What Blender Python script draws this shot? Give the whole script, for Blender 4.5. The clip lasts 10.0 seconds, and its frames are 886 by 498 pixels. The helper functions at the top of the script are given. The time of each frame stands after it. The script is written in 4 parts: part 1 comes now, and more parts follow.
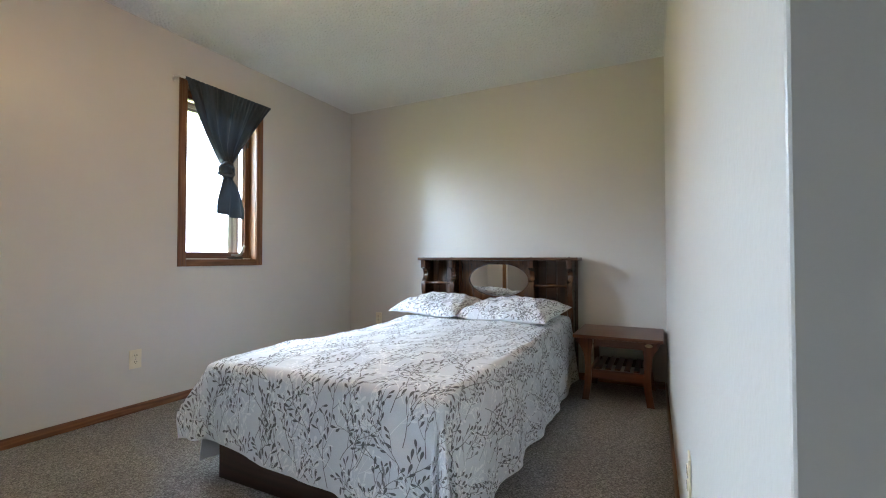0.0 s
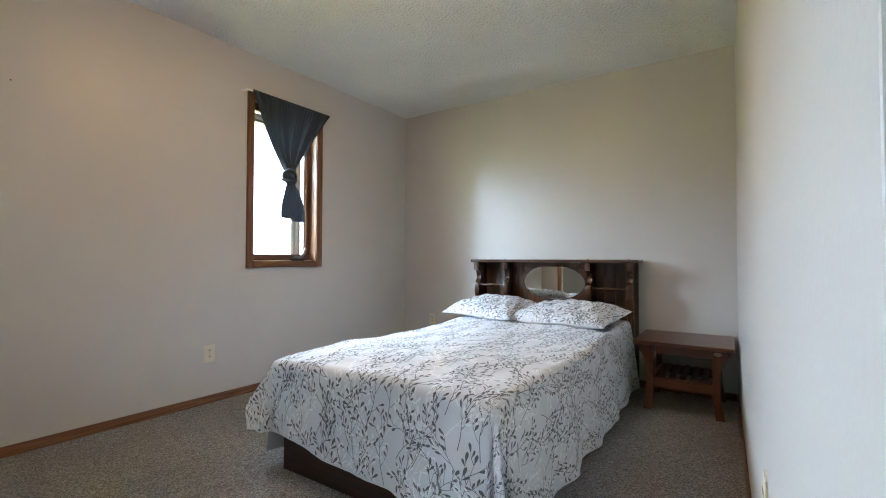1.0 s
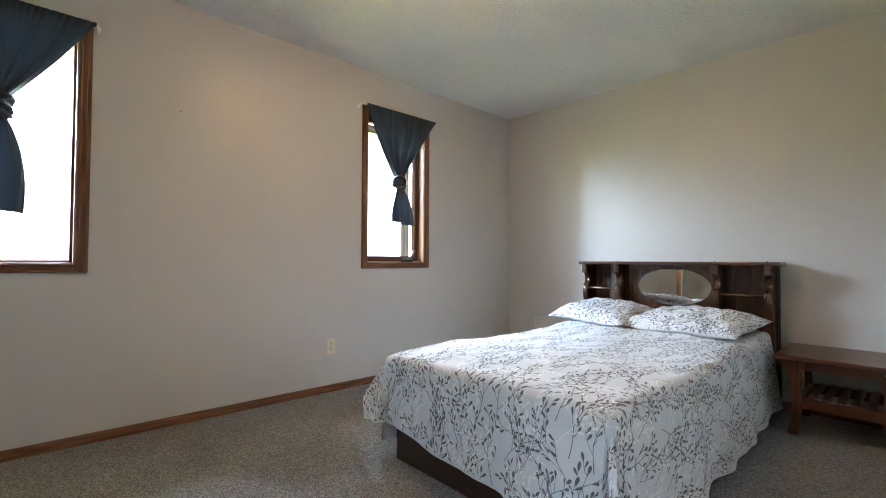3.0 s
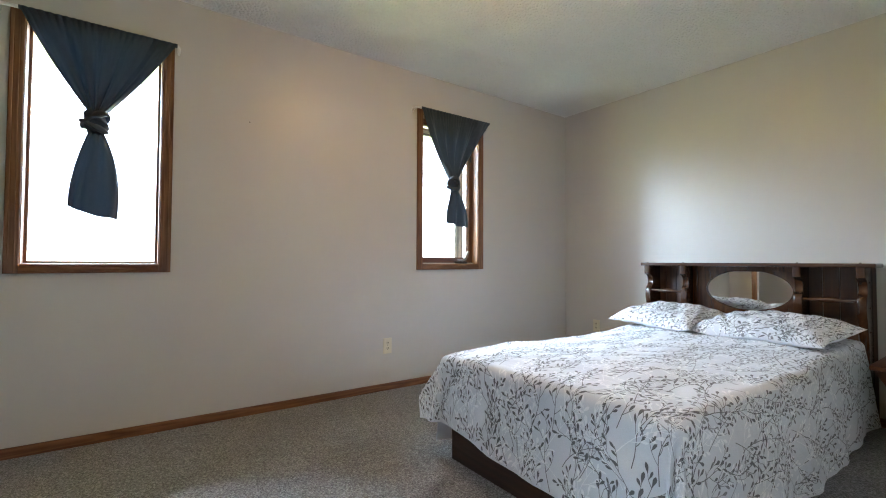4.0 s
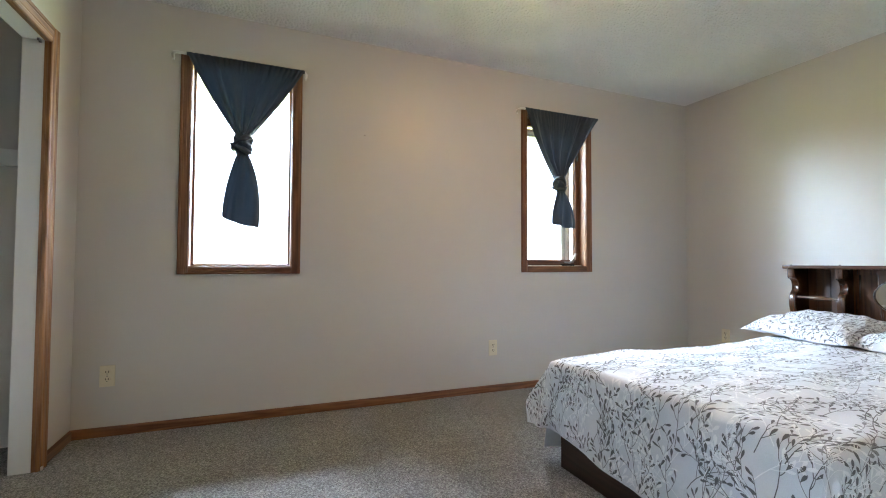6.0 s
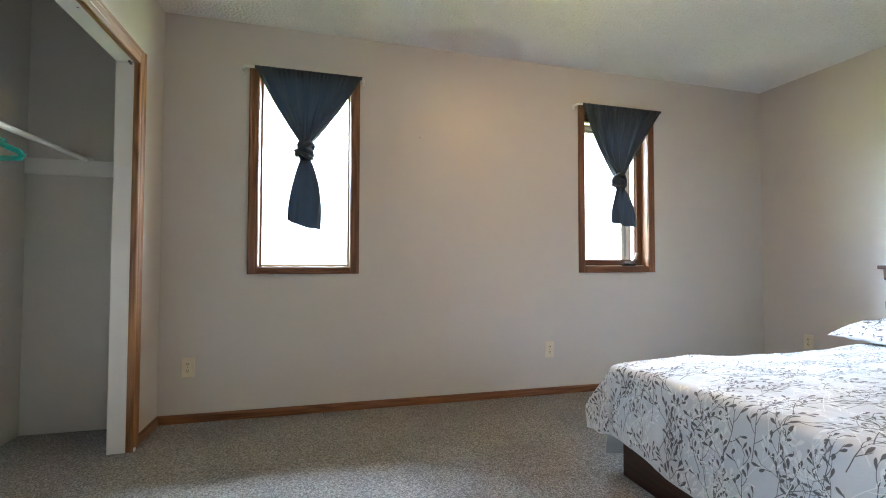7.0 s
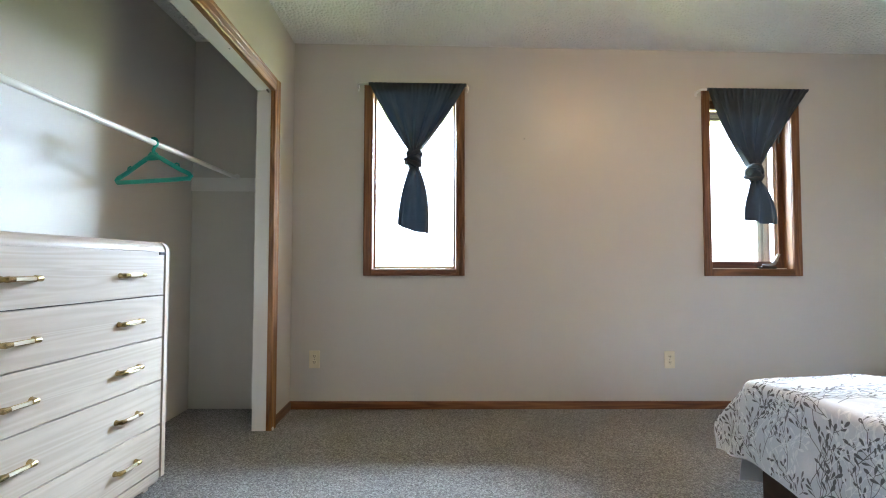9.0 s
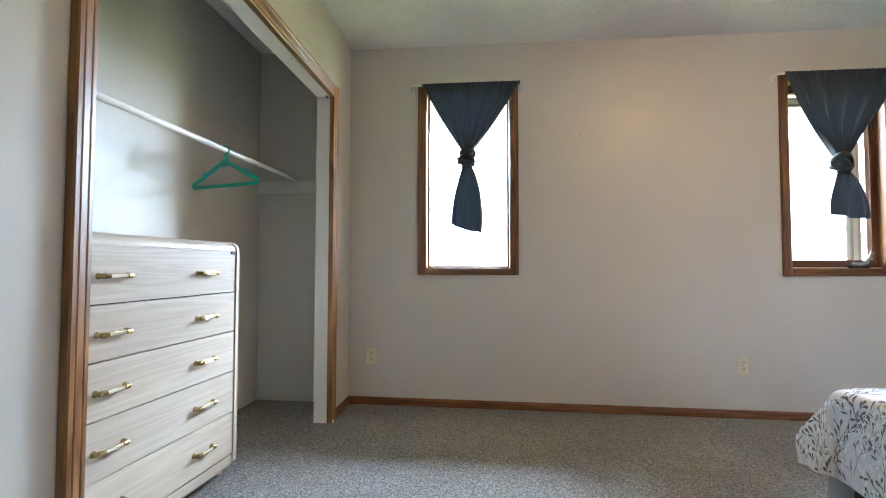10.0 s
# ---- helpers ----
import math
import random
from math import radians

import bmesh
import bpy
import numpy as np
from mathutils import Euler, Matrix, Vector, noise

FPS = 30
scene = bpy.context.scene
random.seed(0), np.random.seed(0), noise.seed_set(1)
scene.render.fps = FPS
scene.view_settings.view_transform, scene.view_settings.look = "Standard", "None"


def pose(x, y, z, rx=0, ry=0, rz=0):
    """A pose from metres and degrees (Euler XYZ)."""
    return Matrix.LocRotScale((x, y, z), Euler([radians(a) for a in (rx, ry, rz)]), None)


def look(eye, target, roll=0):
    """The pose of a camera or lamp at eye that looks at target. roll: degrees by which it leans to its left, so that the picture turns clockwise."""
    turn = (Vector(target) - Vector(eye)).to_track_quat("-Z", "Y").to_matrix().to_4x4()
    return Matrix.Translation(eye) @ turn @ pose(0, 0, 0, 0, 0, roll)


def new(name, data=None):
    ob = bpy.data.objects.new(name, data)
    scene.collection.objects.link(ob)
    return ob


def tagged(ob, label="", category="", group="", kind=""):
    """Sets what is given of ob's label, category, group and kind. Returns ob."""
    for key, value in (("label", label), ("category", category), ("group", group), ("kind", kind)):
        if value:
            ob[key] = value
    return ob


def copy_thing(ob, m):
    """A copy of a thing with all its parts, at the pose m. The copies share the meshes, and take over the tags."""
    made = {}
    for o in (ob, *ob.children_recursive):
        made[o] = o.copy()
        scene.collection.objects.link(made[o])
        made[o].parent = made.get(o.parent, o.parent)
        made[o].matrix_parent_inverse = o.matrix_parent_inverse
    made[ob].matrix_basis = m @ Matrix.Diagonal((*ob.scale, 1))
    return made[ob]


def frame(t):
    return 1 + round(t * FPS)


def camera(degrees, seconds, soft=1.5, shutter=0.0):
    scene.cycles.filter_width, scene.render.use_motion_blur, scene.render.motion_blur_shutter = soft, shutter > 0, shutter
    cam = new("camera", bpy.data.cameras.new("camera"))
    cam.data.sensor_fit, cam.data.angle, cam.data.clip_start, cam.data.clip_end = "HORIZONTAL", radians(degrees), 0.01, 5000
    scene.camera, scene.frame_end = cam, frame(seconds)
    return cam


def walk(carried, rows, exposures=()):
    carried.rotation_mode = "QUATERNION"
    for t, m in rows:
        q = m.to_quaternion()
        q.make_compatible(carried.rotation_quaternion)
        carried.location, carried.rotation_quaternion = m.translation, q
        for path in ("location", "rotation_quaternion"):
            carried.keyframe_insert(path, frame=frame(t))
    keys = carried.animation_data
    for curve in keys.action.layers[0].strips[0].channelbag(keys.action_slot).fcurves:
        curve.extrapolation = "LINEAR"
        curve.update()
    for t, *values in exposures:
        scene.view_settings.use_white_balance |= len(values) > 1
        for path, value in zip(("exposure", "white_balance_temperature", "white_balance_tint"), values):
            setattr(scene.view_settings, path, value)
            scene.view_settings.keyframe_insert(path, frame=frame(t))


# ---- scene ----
cam = camera(90.9, 10.0, soft=1.05)
PATH = [
    (0, (0.2718, 0.3759, 0.9437), (-0.6303, 2.1604, 0.9848), 0.01),
    (0.5, (0.2706, 0.3709, 0.9476), (-0.7371, 2.0980, 0.9901), 0.04),
    (1, (0.2700, 0.3690, 0.9531), (-0.8402, 2.0320, 0.9976), 0.09),
    (1.5, (0.2708, 0.3633, 0.9555), (-0.9356, 1.9578, 1.0011), 0.16),
    (2, (0.2677, 0.3577, 0.9548), (-1.0268, 1.8815, 1.0034), 0.16),
    (3.5, (0.2584, 0.3465, 0.9521), (-1.2859, 1.6162, 1.0053), 0.21),
    (4, (0.2591, 0.3459, 0.9505), (-1.3612, 1.5169, 1.0081), 0.20),
    (4.5, (0.2649, 0.3426, 0.9493), (-1.4232, 1.4134, 1.0101), 0.26),
    (5, (0.2685, 0.3375, 0.9493), (-1.4793, 1.3077, 1.0117), 0.24),
    (5.5, (0.2668, 0.3312, 0.9523), (-1.5335, 1.2000, 1.0162), 0.22),
    (7, (0.2680, 0.3067, 0.9619), (-1.6579, 0.8425, 1.0226), 0.12),
    (7.5, (0.2674, 0.3028, 0.9634), (-1.6879, 0.7192, 1.0228), 0.12),
    (8, (0.2690, 0.3048, 0.9640), (-1.7075, 0.6041, 1.0262), 0.16),
    (8.5, (0.2738, 0.3025, 0.9612), (-1.7164, 0.4878, 1.0285), 0.12),
    (9, (0.2815, 0.2991, 0.9614), (-1.7161, 0.3661, 1.0323), 0.11),
    (9.5, (0.2851, 0.2981, 0.9602), (-1.7129, 0.2423, 1.0302), 0.08),
    (10, (0.2850, 0.2943, 0.9545), (-1.7060, 0.1192, 1.0260), 0.07),
]
walk(cam, [(t, look(eye, target, roll)) for t, eye, target, roll in PATH], [(0, 6.00), (4, 6.13), (10, 6.32)])

# ---- world, sun, lamps, exposure ----
world = bpy.data.worlds.new("sky")
scene.world = world
world.use_nodes = True
wn = world.node_tree
sky = wn.nodes.new("ShaderNodeTexSky")
sky.sky_type, sky.sun_disc = "NISHITA", False
sky.sun_elevation, sky.sun_rotation = radians(48), radians(80)
sky.dust_density, sky.air_density = 4.0, 1.0
cloud = wn.nodes.new("ShaderNodeMix")
cloud.data_type = "RGBA"
cloud.inputs[0].default_value = 0.75
cloud.inputs[7].default_value = (12.8, 15.3, 20.9, 1)
wn.links.new(sky.outputs[0], cloud.inputs[6])
# an overcast sky is about three times brighter overhead than at the horizon
way, parts, lift, shade = (wn.nodes.new(k) for k in ("ShaderNodeTexCoord", "ShaderNodeSeparateXYZ", "ShaderNodeMath", "ShaderNodeVectorMath"))
lift.operation, shade.operation, lift.use_clamp = "MULTIPLY_ADD", "SCALE", False
lift.inputs[1].default_value, lift.inputs[2].default_value = 1.0, 0.6
wn.links.new(way.outputs["Generated"], parts.inputs[0])
wn.links.new(parts.outputs[2], lift.inputs[0])
wn.links.new(cloud.outputs[2], shade.inputs[0])
wn.links.new(lift.outputs[0], shade.inputs["Scale"])
wn.links.new(shade.outputs[0], wn.nodes["Background"].inputs[0])
wn.nodes["Background"].inputs[1].default_value = 0.03
sun = new("sun", bpy.data.lights.new("sun", "SUN"))
sun.data.energy, sun.data.angle, sun.data.color = 5.0, radians(10), (1.0, 0.96, 0.9)
sun.matrix_world = look((60, 12, 68), (0, 0, 0))
LAMP_POWER = 0.95

# area lamp added in place of the open sky beyond the eave, before the windows
day = new("sky_stand_in", bpy.data.lights.new("sky_stand_in", "AREA"))
day.data.shape, day.data.size, day.data.size_y = "RECTANGLE", 4.9, 2.2
day.data.energy, day.data.color = 103.0, (0.61, 0.795, 1.0)
day.matrix_world = pose(-4.80, 1.45, 3.00, 60, 0, -90)

# ---- materials ----


def mat(name, rough=0.6, metal=0.0, spec=0.5):
    m = bpy.data.materials.new(name)
    m.use_nodes = True
    nt = m.node_tree
    b = nt.nodes["Principled BSDF"]
    b.inputs["Roughness"].default_value = rough
    b.inputs["Metallic"].default_value = metal
    b.inputs["Specular IOR Level"].default_value = spec
    return m, nt, b


def node(nt, kind, **values):
    n = nt.nodes.new(kind)
    for k, v in values.items():
        n.inputs[k].default_value = v
    return n


def coords(nt, scale=(1, 1, 1), where="Object"):
    c = nt.nodes.new("ShaderNodeTexCoord")
    mp = nt.nodes.new("ShaderNodeMapping")
    mp.inputs["Scale"].default_value = scale
    nt.links.new(c.outputs[where], mp.inputs[0])
    return mp.outputs[0]


def ramp(nt, fac, stops):
    r = nt.nodes.new("ShaderNodeValToRGB")
    e = r.color_ramp.elements
    while len(e) < len(stops):
        e.new(0.5)
    for el, (p, c) in zip(e, stops):
        el.position, el.color = p, (*c, 1)
    nt.links.new(fac, r.inputs[0])
    return r.outputs[0]


def bump(nt, b, height, strength, distance):
    n = node(nt, "ShaderNodeBump", Strength=strength, Distance=distance)
    nt.links.new(height, n.inputs["Height"])
    nt.links.new(n.outputs[0], b.inputs["Normal"])
    return n


def mixed(nt, fac, a, b, blend="MIX"):
    n = nt.nodes.new("ShaderNodeMix")
    n.data_type, n.blend_type = "RGBA", blend
    for sock, v in ((0, fac), (6, a), (7, b)):
        if isinstance(v, (int, float)):
            n.inputs[sock].default_value = v
        elif isinstance(v, tuple):
            n.inputs[sock].default_value = (*v, 1)
        else:
            nt.links.new(v, n.inputs[sock])
    return n.outputs[2]


def paint(name, c, rough=0.42, grain=0.0016, size=70, spec=0.4):
    """Rolled wall paint: a faint orange peel, and slow scuffs in tone."""
    m, nt, b = mat(name, rough, spec=spec)
    p = coords(nt)
    slow = node(nt, "ShaderNodeTexNoise", Scale=1.3, Detail=4.0)
    fine = node(nt, "ShaderNodeTexNoise", Scale=size, Detail=3.0)
    nt.links.new(p, slow.inputs["Vector"])
    nt.links.new(p, fine.inputs["Vector"])
    col = ramp(nt, slow.outputs[0], [(0.3, tuple(v * 0.965 for v in c)), (0.7, tuple(min(v * 1.02, 0.95) for v in c))])
    nt.links.new(col, b.inputs["Base Color"])
    bump(nt, b, fine.outputs[0], 0.35, grain)
    return m


def wood(name, dark, light, axis=0, rough=0.38, scale=1.0, bands=7.0, coat=0.15, rings=0.5, knots=0.0, vary=1.0):
    """Grain along one axis: long streaks, cathedral rings and fine pores."""
    m, nt, b = mat(name, rough)
    long = [14.0 * scale] * 3
    long[axis] = 0.9 * scale
    p = coords(nt, tuple(long))
    streak = node(nt, "ShaderNodeTexNoise", Scale=3.0, Detail=6.0, Roughness=0.65)
    nt.links.new(p, streak.inputs["Vector"])
    wide = [bands * scale] * 3
    wide[axis] = 0.55 * scale
    q = coords(nt, tuple(wide))
    swirl = node(nt, "ShaderNodeTexNoise", Scale=0.9, Detail=2.0, Distortion=0.4)
    nt.links.new(q, swirl.inputs["Vector"])
    mul = nt.nodes.new("ShaderNodeMath")
    mul.operation = "MULTIPLY"
    mul.inputs[1].default_value = 9.0
    nt.links.new(swirl.outputs[0], mul.inputs[0])
    fr = nt.nodes.new("ShaderNodeMath")
    fr.operation = "PINGPONG"
    fr.inputs[1].default_value = 0.5
    nt.links.new(mul.outputs[0], fr.inputs[0])
    info = nt.nodes.new("ShaderNodeObjectInfo")
    tone = mixed(nt, rings, streak.outputs[0], fr.outputs[0])
    col = ramp(nt, tone, [(0.22, dark), (0.62, light)])
    if knots:
        # dark round knots with a soft halo, a few to a board
        around = [9.0] * 3
        around[axis] = 4.5
        cell = node(nt, "ShaderNodeTexVoronoi", Scale=1.0, Randomness=1.0)
        warp = node(nt, "ShaderNodeTexNoise", Scale=3.0, Detail=2.0)
        spot = coords(nt, tuple(around))
        nt.links.new(spot, warp.inputs["Vector"])
        nt.links.new(mixed(nt, 0.06, spot, warp.outputs[1]), cell.inputs["Vector"])
        eye = ramp(nt, cell.outputs[0], [(0.05, (0.12, 0.10, 0.09)), (0.15, (0.45, 0.40, 0.36)), (0.30, (1, 1, 1))])
        col = mixed(nt, knots, col, eye, "MULTIPLY")
    rnd = ramp(nt, info.outputs["Random"], [(0.0, (1 - 0.14 * vary,) * 3), (1.0, (1 + 0.08 * vary, 1 + 0.06 * vary, 1 + 0.04 * vary))])
    col = mixed(nt, 1.0, col, rnd, "MULTIPLY")
    nt.links.new(col, b.inputs["Base Color"])
    b.inputs["Coat Weight"].default_value = coat
    b.inputs["Coat Roughness"].default_value = 0.25
    bump(nt, b, streak.outputs[0], 0.12, 0.001)
    return m


def plain(name, c, rough=0.5, metal=0.0, var=0.06, size=9.0, rel=0.0):
    m, nt, b = mat(name, rough, metal)
    p = coords(nt)
    n = node(nt, "ShaderNodeTexNoise", Scale=size, Detail=4.0)
    nt.links.new(p, n.inputs["Vector"])
    col = ramp(nt, n.outputs[0], [(0.3, tuple(v * (1 - var) for v in c)), (0.7, tuple(min(1.0, v * (1 + var)) for v in c))])
    nt.links.new(col, b.inputs["Base Color"])
    if rel:
        bump(nt, b, n.outputs[0], 0.3, rel)
    return m


def cloth(name, c, weave=900.0, rough=0.9, sheen=0.15, var=0.08, crease=0.004, creases=6.0, thin=0.0):
    m, nt, b = mat(name, rough, spec=0.2)
    p = coords(nt)
    fine = node(nt, "ShaderNodeTexNoise", Scale=weave, Detail=1.0)
    fold = node(nt, "ShaderNodeTexNoise", Scale=creases, Detail=4.0, Roughness=0.55, Distortion=0.6)
    for n in (fine, fold):
        nt.links.new(p, n.inputs["Vector"])
    col = ramp(nt, fine.outputs[0], [(0.3, tuple(v * (1 - var) for v in c)), (0.7, tuple(min(1, v * (1 + var)) for v in c))])
    nt.links.new(col, b.inputs["Base Color"])
    b.inputs["Sheen Weight"].default_value = sheen
    first = bump(nt, b, fold.outputs[0], 0.5, crease)
    second = node(nt, "ShaderNodeBump", Strength=0.15, Distance=0.0006)
    nt.links.new(fine.outputs[0], second.inputs["Height"])
    nt.links.new(first.outputs[0], second.inputs["Normal"])
    nt.links.new(second.outputs[0], b.inputs["Normal"])
    if thin:
        glow, mix = nt.nodes.new("ShaderNodeBsdfTranslucent"), nt.nodes.new("ShaderNodeMixShader")
        mix.inputs[0].default_value = thin
        nt.links.new(col, glow.inputs[0])
        nt.links.new(b.outputs[0], mix.inputs[1])
        nt.links.new(glow.outputs[0], mix.inputs[2])
        nt.links.new(mix.outputs[0], nt.nodes["Material Output"].inputs[0])
    return m


WALL = paint("wall_paint", (0.560, 0.530, 0.484), 0.385, spec=0.42)
TRIM_WHITE = paint("white_paint", (0.72, 0.70, 0.67), 0.4, 0.0005)
OUTSIDE = plain("siding", (0.5, 0.46, 0.4), 0.7)


def popcorn():
    m, nt, b = mat("popcorn_plaster", 0.95, spec=0.15)
    p = coords(nt)
    cell = node(nt, "ShaderNodeTexVoronoi", Scale=58.0, Randomness=1.0)
    n = node(nt, "ShaderNodeTexNoise", Scale=55.0, Detail=5.0, Roughness=0.7)
    slow = node(nt, "ShaderNodeTexNoise", Scale=0.9, Detail=3.0)
    for k in (cell, n, slow):
        nt.links.new(p, k.inputs["Vector"])
    h = nt.nodes.new("ShaderNodeMath")
    h.operation = "SUBTRACT"
    nt.links.new(n.outputs[0], h.inputs[0])
    nt.links.new(cell.outputs[0], h.inputs[1])
    col = ramp(nt, slow.outputs[0], [(0.3, (0.80, 0.79, 0.76)), (0.7, (0.87, 0.86, 0.83))])
    nt.links.new(col, b.inputs["Base Color"])
    bump(nt, b, h.outputs[0], 1.0, 0.011)
    return m


def carpet():
    m, nt, b = mat("cut_pile_carpet", 1.0, spec=0.05)
    p = coords(nt)
    tuft = node(nt, "ShaderNodeTexVoronoi", Scale=200.0)
    fleck = node(nt, "ShaderNodeTexNoise", Scale=110.0, Detail=2.0, Roughness=0.7)
    tread = node(nt, "ShaderNodeTexNoise", Scale=2.2, Detail=4.0, Distortion=0.5)
    for k in (tuft, fleck, tread):
        nt.links.new(p, k.inputs["Vector"])
    one = nt.nodes.new("ShaderNodeSeparateColor")
    nt.links.new(tuft.outputs["Color"], one.inputs[0])
    col = ramp(nt, one.outputs[0], [(0.0, (0.088, 0.084, 0.081)), (0.35, (0.166, 0.158, 0.152)), (0.75, (0.270, 0.259, 0.251)), (1.0, (0.40, 0.387, 0.377))])
    shade = ramp(nt, tread.outputs[0], [(0.3, (0.84, 0.84, 0.84)), (0.7, (1.1, 1.1, 1.1))])
    grain = ramp(nt, fleck.outputs[0], [(0.3, (0.80, 0.80, 0.80)), (0.7, (1.18, 1.18, 1.18))])
    col = mixed(nt, 1.0, mixed(nt, 1.0, col, shade, "MULTIPLY"), grain, "MULTIPLY")
    nt.links.new(col, b.inputs["Base Color"])
    b.inputs["Sheen Weight"].default_value = 0.25
    bump(nt, b, fleck.outputs[0], 0.9, 0.012)
    return m


CEIL, CARPET = popcorn(), carpet()
OAK = [wood("oak_trim_" + "xyz"[a], (0.10, 0.035, 0.012), (0.27, 0.115, 0.045), a, 0.35, 1.3) for a in range(3)]
SASH = [wood("dark_sash_" + "xyz"[a], (0.055, 0.02, 0.010), (0.14, 0.055, 0.025), a, 0.4, 1.3) for a in range(3)]
GOLD_OAK = [wood("golden_oak_" + "xyz"[a], (0.16, 0.062, 0.019), (0.40, 0.195, 0.072), a, 0.4, 1.3) for a in range(3)]
PINE = [wood("dark_pine_" + "xyz"[a], (0.020, 0.007, 0.003), (0.082, 0.032, 0.012), a, 0.27, 1.0, coat=0.25, rings=0.3) for a in range(3)]
CHERRY = [wood("cherry_stain_" + "xyz"[a], (0.040, 0.011, 0.0045), (0.115, 0.036, 0.0135), a, 0.33, 1.1, coat=0.15, rings=0.25) for a in range(3)]
ASH = [wood("whitewashed_ash_" + "xyz"[a], (0.465, 0.388, 0.312), (0.570, 0.488, 0.402), a, 0.5, 1.5, bands=11.0, coat=0.08, rings=0.62, vary=0.3) for a in range(3)]
PLINTH = [wood("umber_laminate_" + "xyz"[a], (0.022, 0.010, 0.007), (0.050, 0.024, 0.017), a, 0.35, 1.0, coat=0.2) for a in range(3)]
PLANK = wood("knotty_pine_board", (0.028, 0.010, 0.004), (0.082, 0.034, 0.012), 2, 0.40, 0.8, coat=0.04, rings=0.3, knots=0.8)
SPREAD = cloth("printed_cotton", (0.71, 0.73, 0.77), crease=0.015, creases=9.0)
PRINTS = [cloth("print_dark", (0.155, 0.155, 0.168)), cloth("print_grey", (0.27, 0.27, 0.29)), cloth("print_pale", (0.88, 0.89, 0.91))]
SHEET = cloth("white_sheet", (0.66, 0.68, 0.71), crease=0.01)
DRAPE = cloth("slate_curtain", (0.058, 0.074, 0.091), weave=420, sheen=0.25, crease=0.012, creases=11.0, thin=0.40, var=0.16)
IVORY = plain("ivory_plastic", (0.68, 0.615, 0.45), 0.35)
SLOT = plain("dark_slot", (0.02, 0.018, 0.015), 0.6)
ROD_WHITE = plain("white_metal", (0.72, 0.72, 0.70), 0.3)
BRASS = plain("polished_brass", (0.40, 0.30, 0.14), 0.25, 1.0)
CREAM = plain("cream_enamel", (0.64, 0.58, 0.47), 0.25)
TEAL = plain("teal_plastic", (0.0, 0.30, 0.235), 0.35)
SILVER = plain("crank_metal", (0.20, 0.195, 0.19), 0.35, 0.7)
BLACK = plain("black_metal", (0.015, 0.015, 0.016), 0.4)
BEIGE = plain("beige_vinyl", (0.20, 0.17, 0.135), 0.5)
TAN = plain("tan_vinyl", (0.34, 0.29, 0.23), 0.5)
MIRROR, _nt, _b = mat("mirror_silver", 0.01, 1.0)
_b.inputs["Base Color"].default_value = (0.86, 0.87, 0.86, 1)


def clear_glass():
    """Thin clear pane: passes light straight, with a faint gloss."""
    m, nt, b = mat("window_glass", 0.0)
    nt.nodes.remove(b)
    see, shine, mix = nt.nodes.new("ShaderNodeBsdfTransparent"), nt.nodes.new("ShaderNodeBsdfGlossy"), nt.nodes.new("ShaderNodeMixShader")
    see.inputs[0].default_value = (0.95, 0.97, 0.97, 1)
    shine.inputs["Roughness"].default_value = 0.02
    mix.inputs[0].default_value = 0.05
    nt.links.new(see.outputs[0], mix.inputs[1])
    nt.links.new(shine.outputs[0], mix.inputs[2])
    nt.links.new(mix.outputs[0], nt.nodes["Material Output"].inputs[0])
    return m


GLASS = clear_glass()
BADGE = plain("pale_badge", (0.42, 0.30, 0.17), 0.4, var=0.25, size=60)


def lamp_glass():
    m, nt, b = mat("lit_glass", 0.4)
    b.inputs["Base Color"].default_value = (0.9, 0.85, 0.75, 1)
    b.inputs["Emission Color"].default_value = (1.0, 0.62, 0.30, 1)
    b.inputs["Emission Strength"].default_value = LAMP_POWER
    return m


LIT = lamp_glass()


def grass():
    m, nt, b = mat("grass", 0.95)
    n = node(nt, "ShaderNodeTexNoise", Scale=0.6, Detail=8.0)
    nt.links.new(coords(nt), n.inputs["Vector"])
    nt.links.new(ramp(nt, n.outputs[0], [(0.3, (0.10, 0.115, 0.03)), (0.7, (0.16, 0.175, 0.055))]), b.inputs["Base Color"])
    return m


GRASS = grass()

# ---- mesh helpers ----


def part(name, bm, material, parent=None, label="", smooth=False, bevel=0.0):
    """Links a bmesh as one mesh object under a thing, a part or the scene."""
    if bevel:
        bmesh.ops.bevel(bm, geom=list(bm.edges), offset=bevel, segments=2, affect="EDGES", profile=0.6)
    me = bpy.data.meshes.new(name)
    bmesh.ops.recalc_face_normals(bm, faces=bm.faces)
    bm.to_mesh(me)
    bm.free()
    for mt in material if isinstance(material, (list, tuple)) else [material]:
        me.materials.append(mt)
    if smooth:
        me.polygons.foreach_set("use_smooth", [True] * len(me.polygons))
        me.set_sharp_from_angle(angle=radians(38))
    ob = new(name, me)
    if parent:
        ob.parent = parent
        ob.matrix_parent_inverse = parent.matrix_world.inverted()
    if label:
        ob["label"] = label
    return ob


def thing(name, place, label, category, group="", kind="", turn=0):
    ob = new(name)
    ob.empty_display_size = 0.05
    ob.matrix_world = pose(*place, 0, 0, turn)
    return tagged(ob, label, category, group, kind)


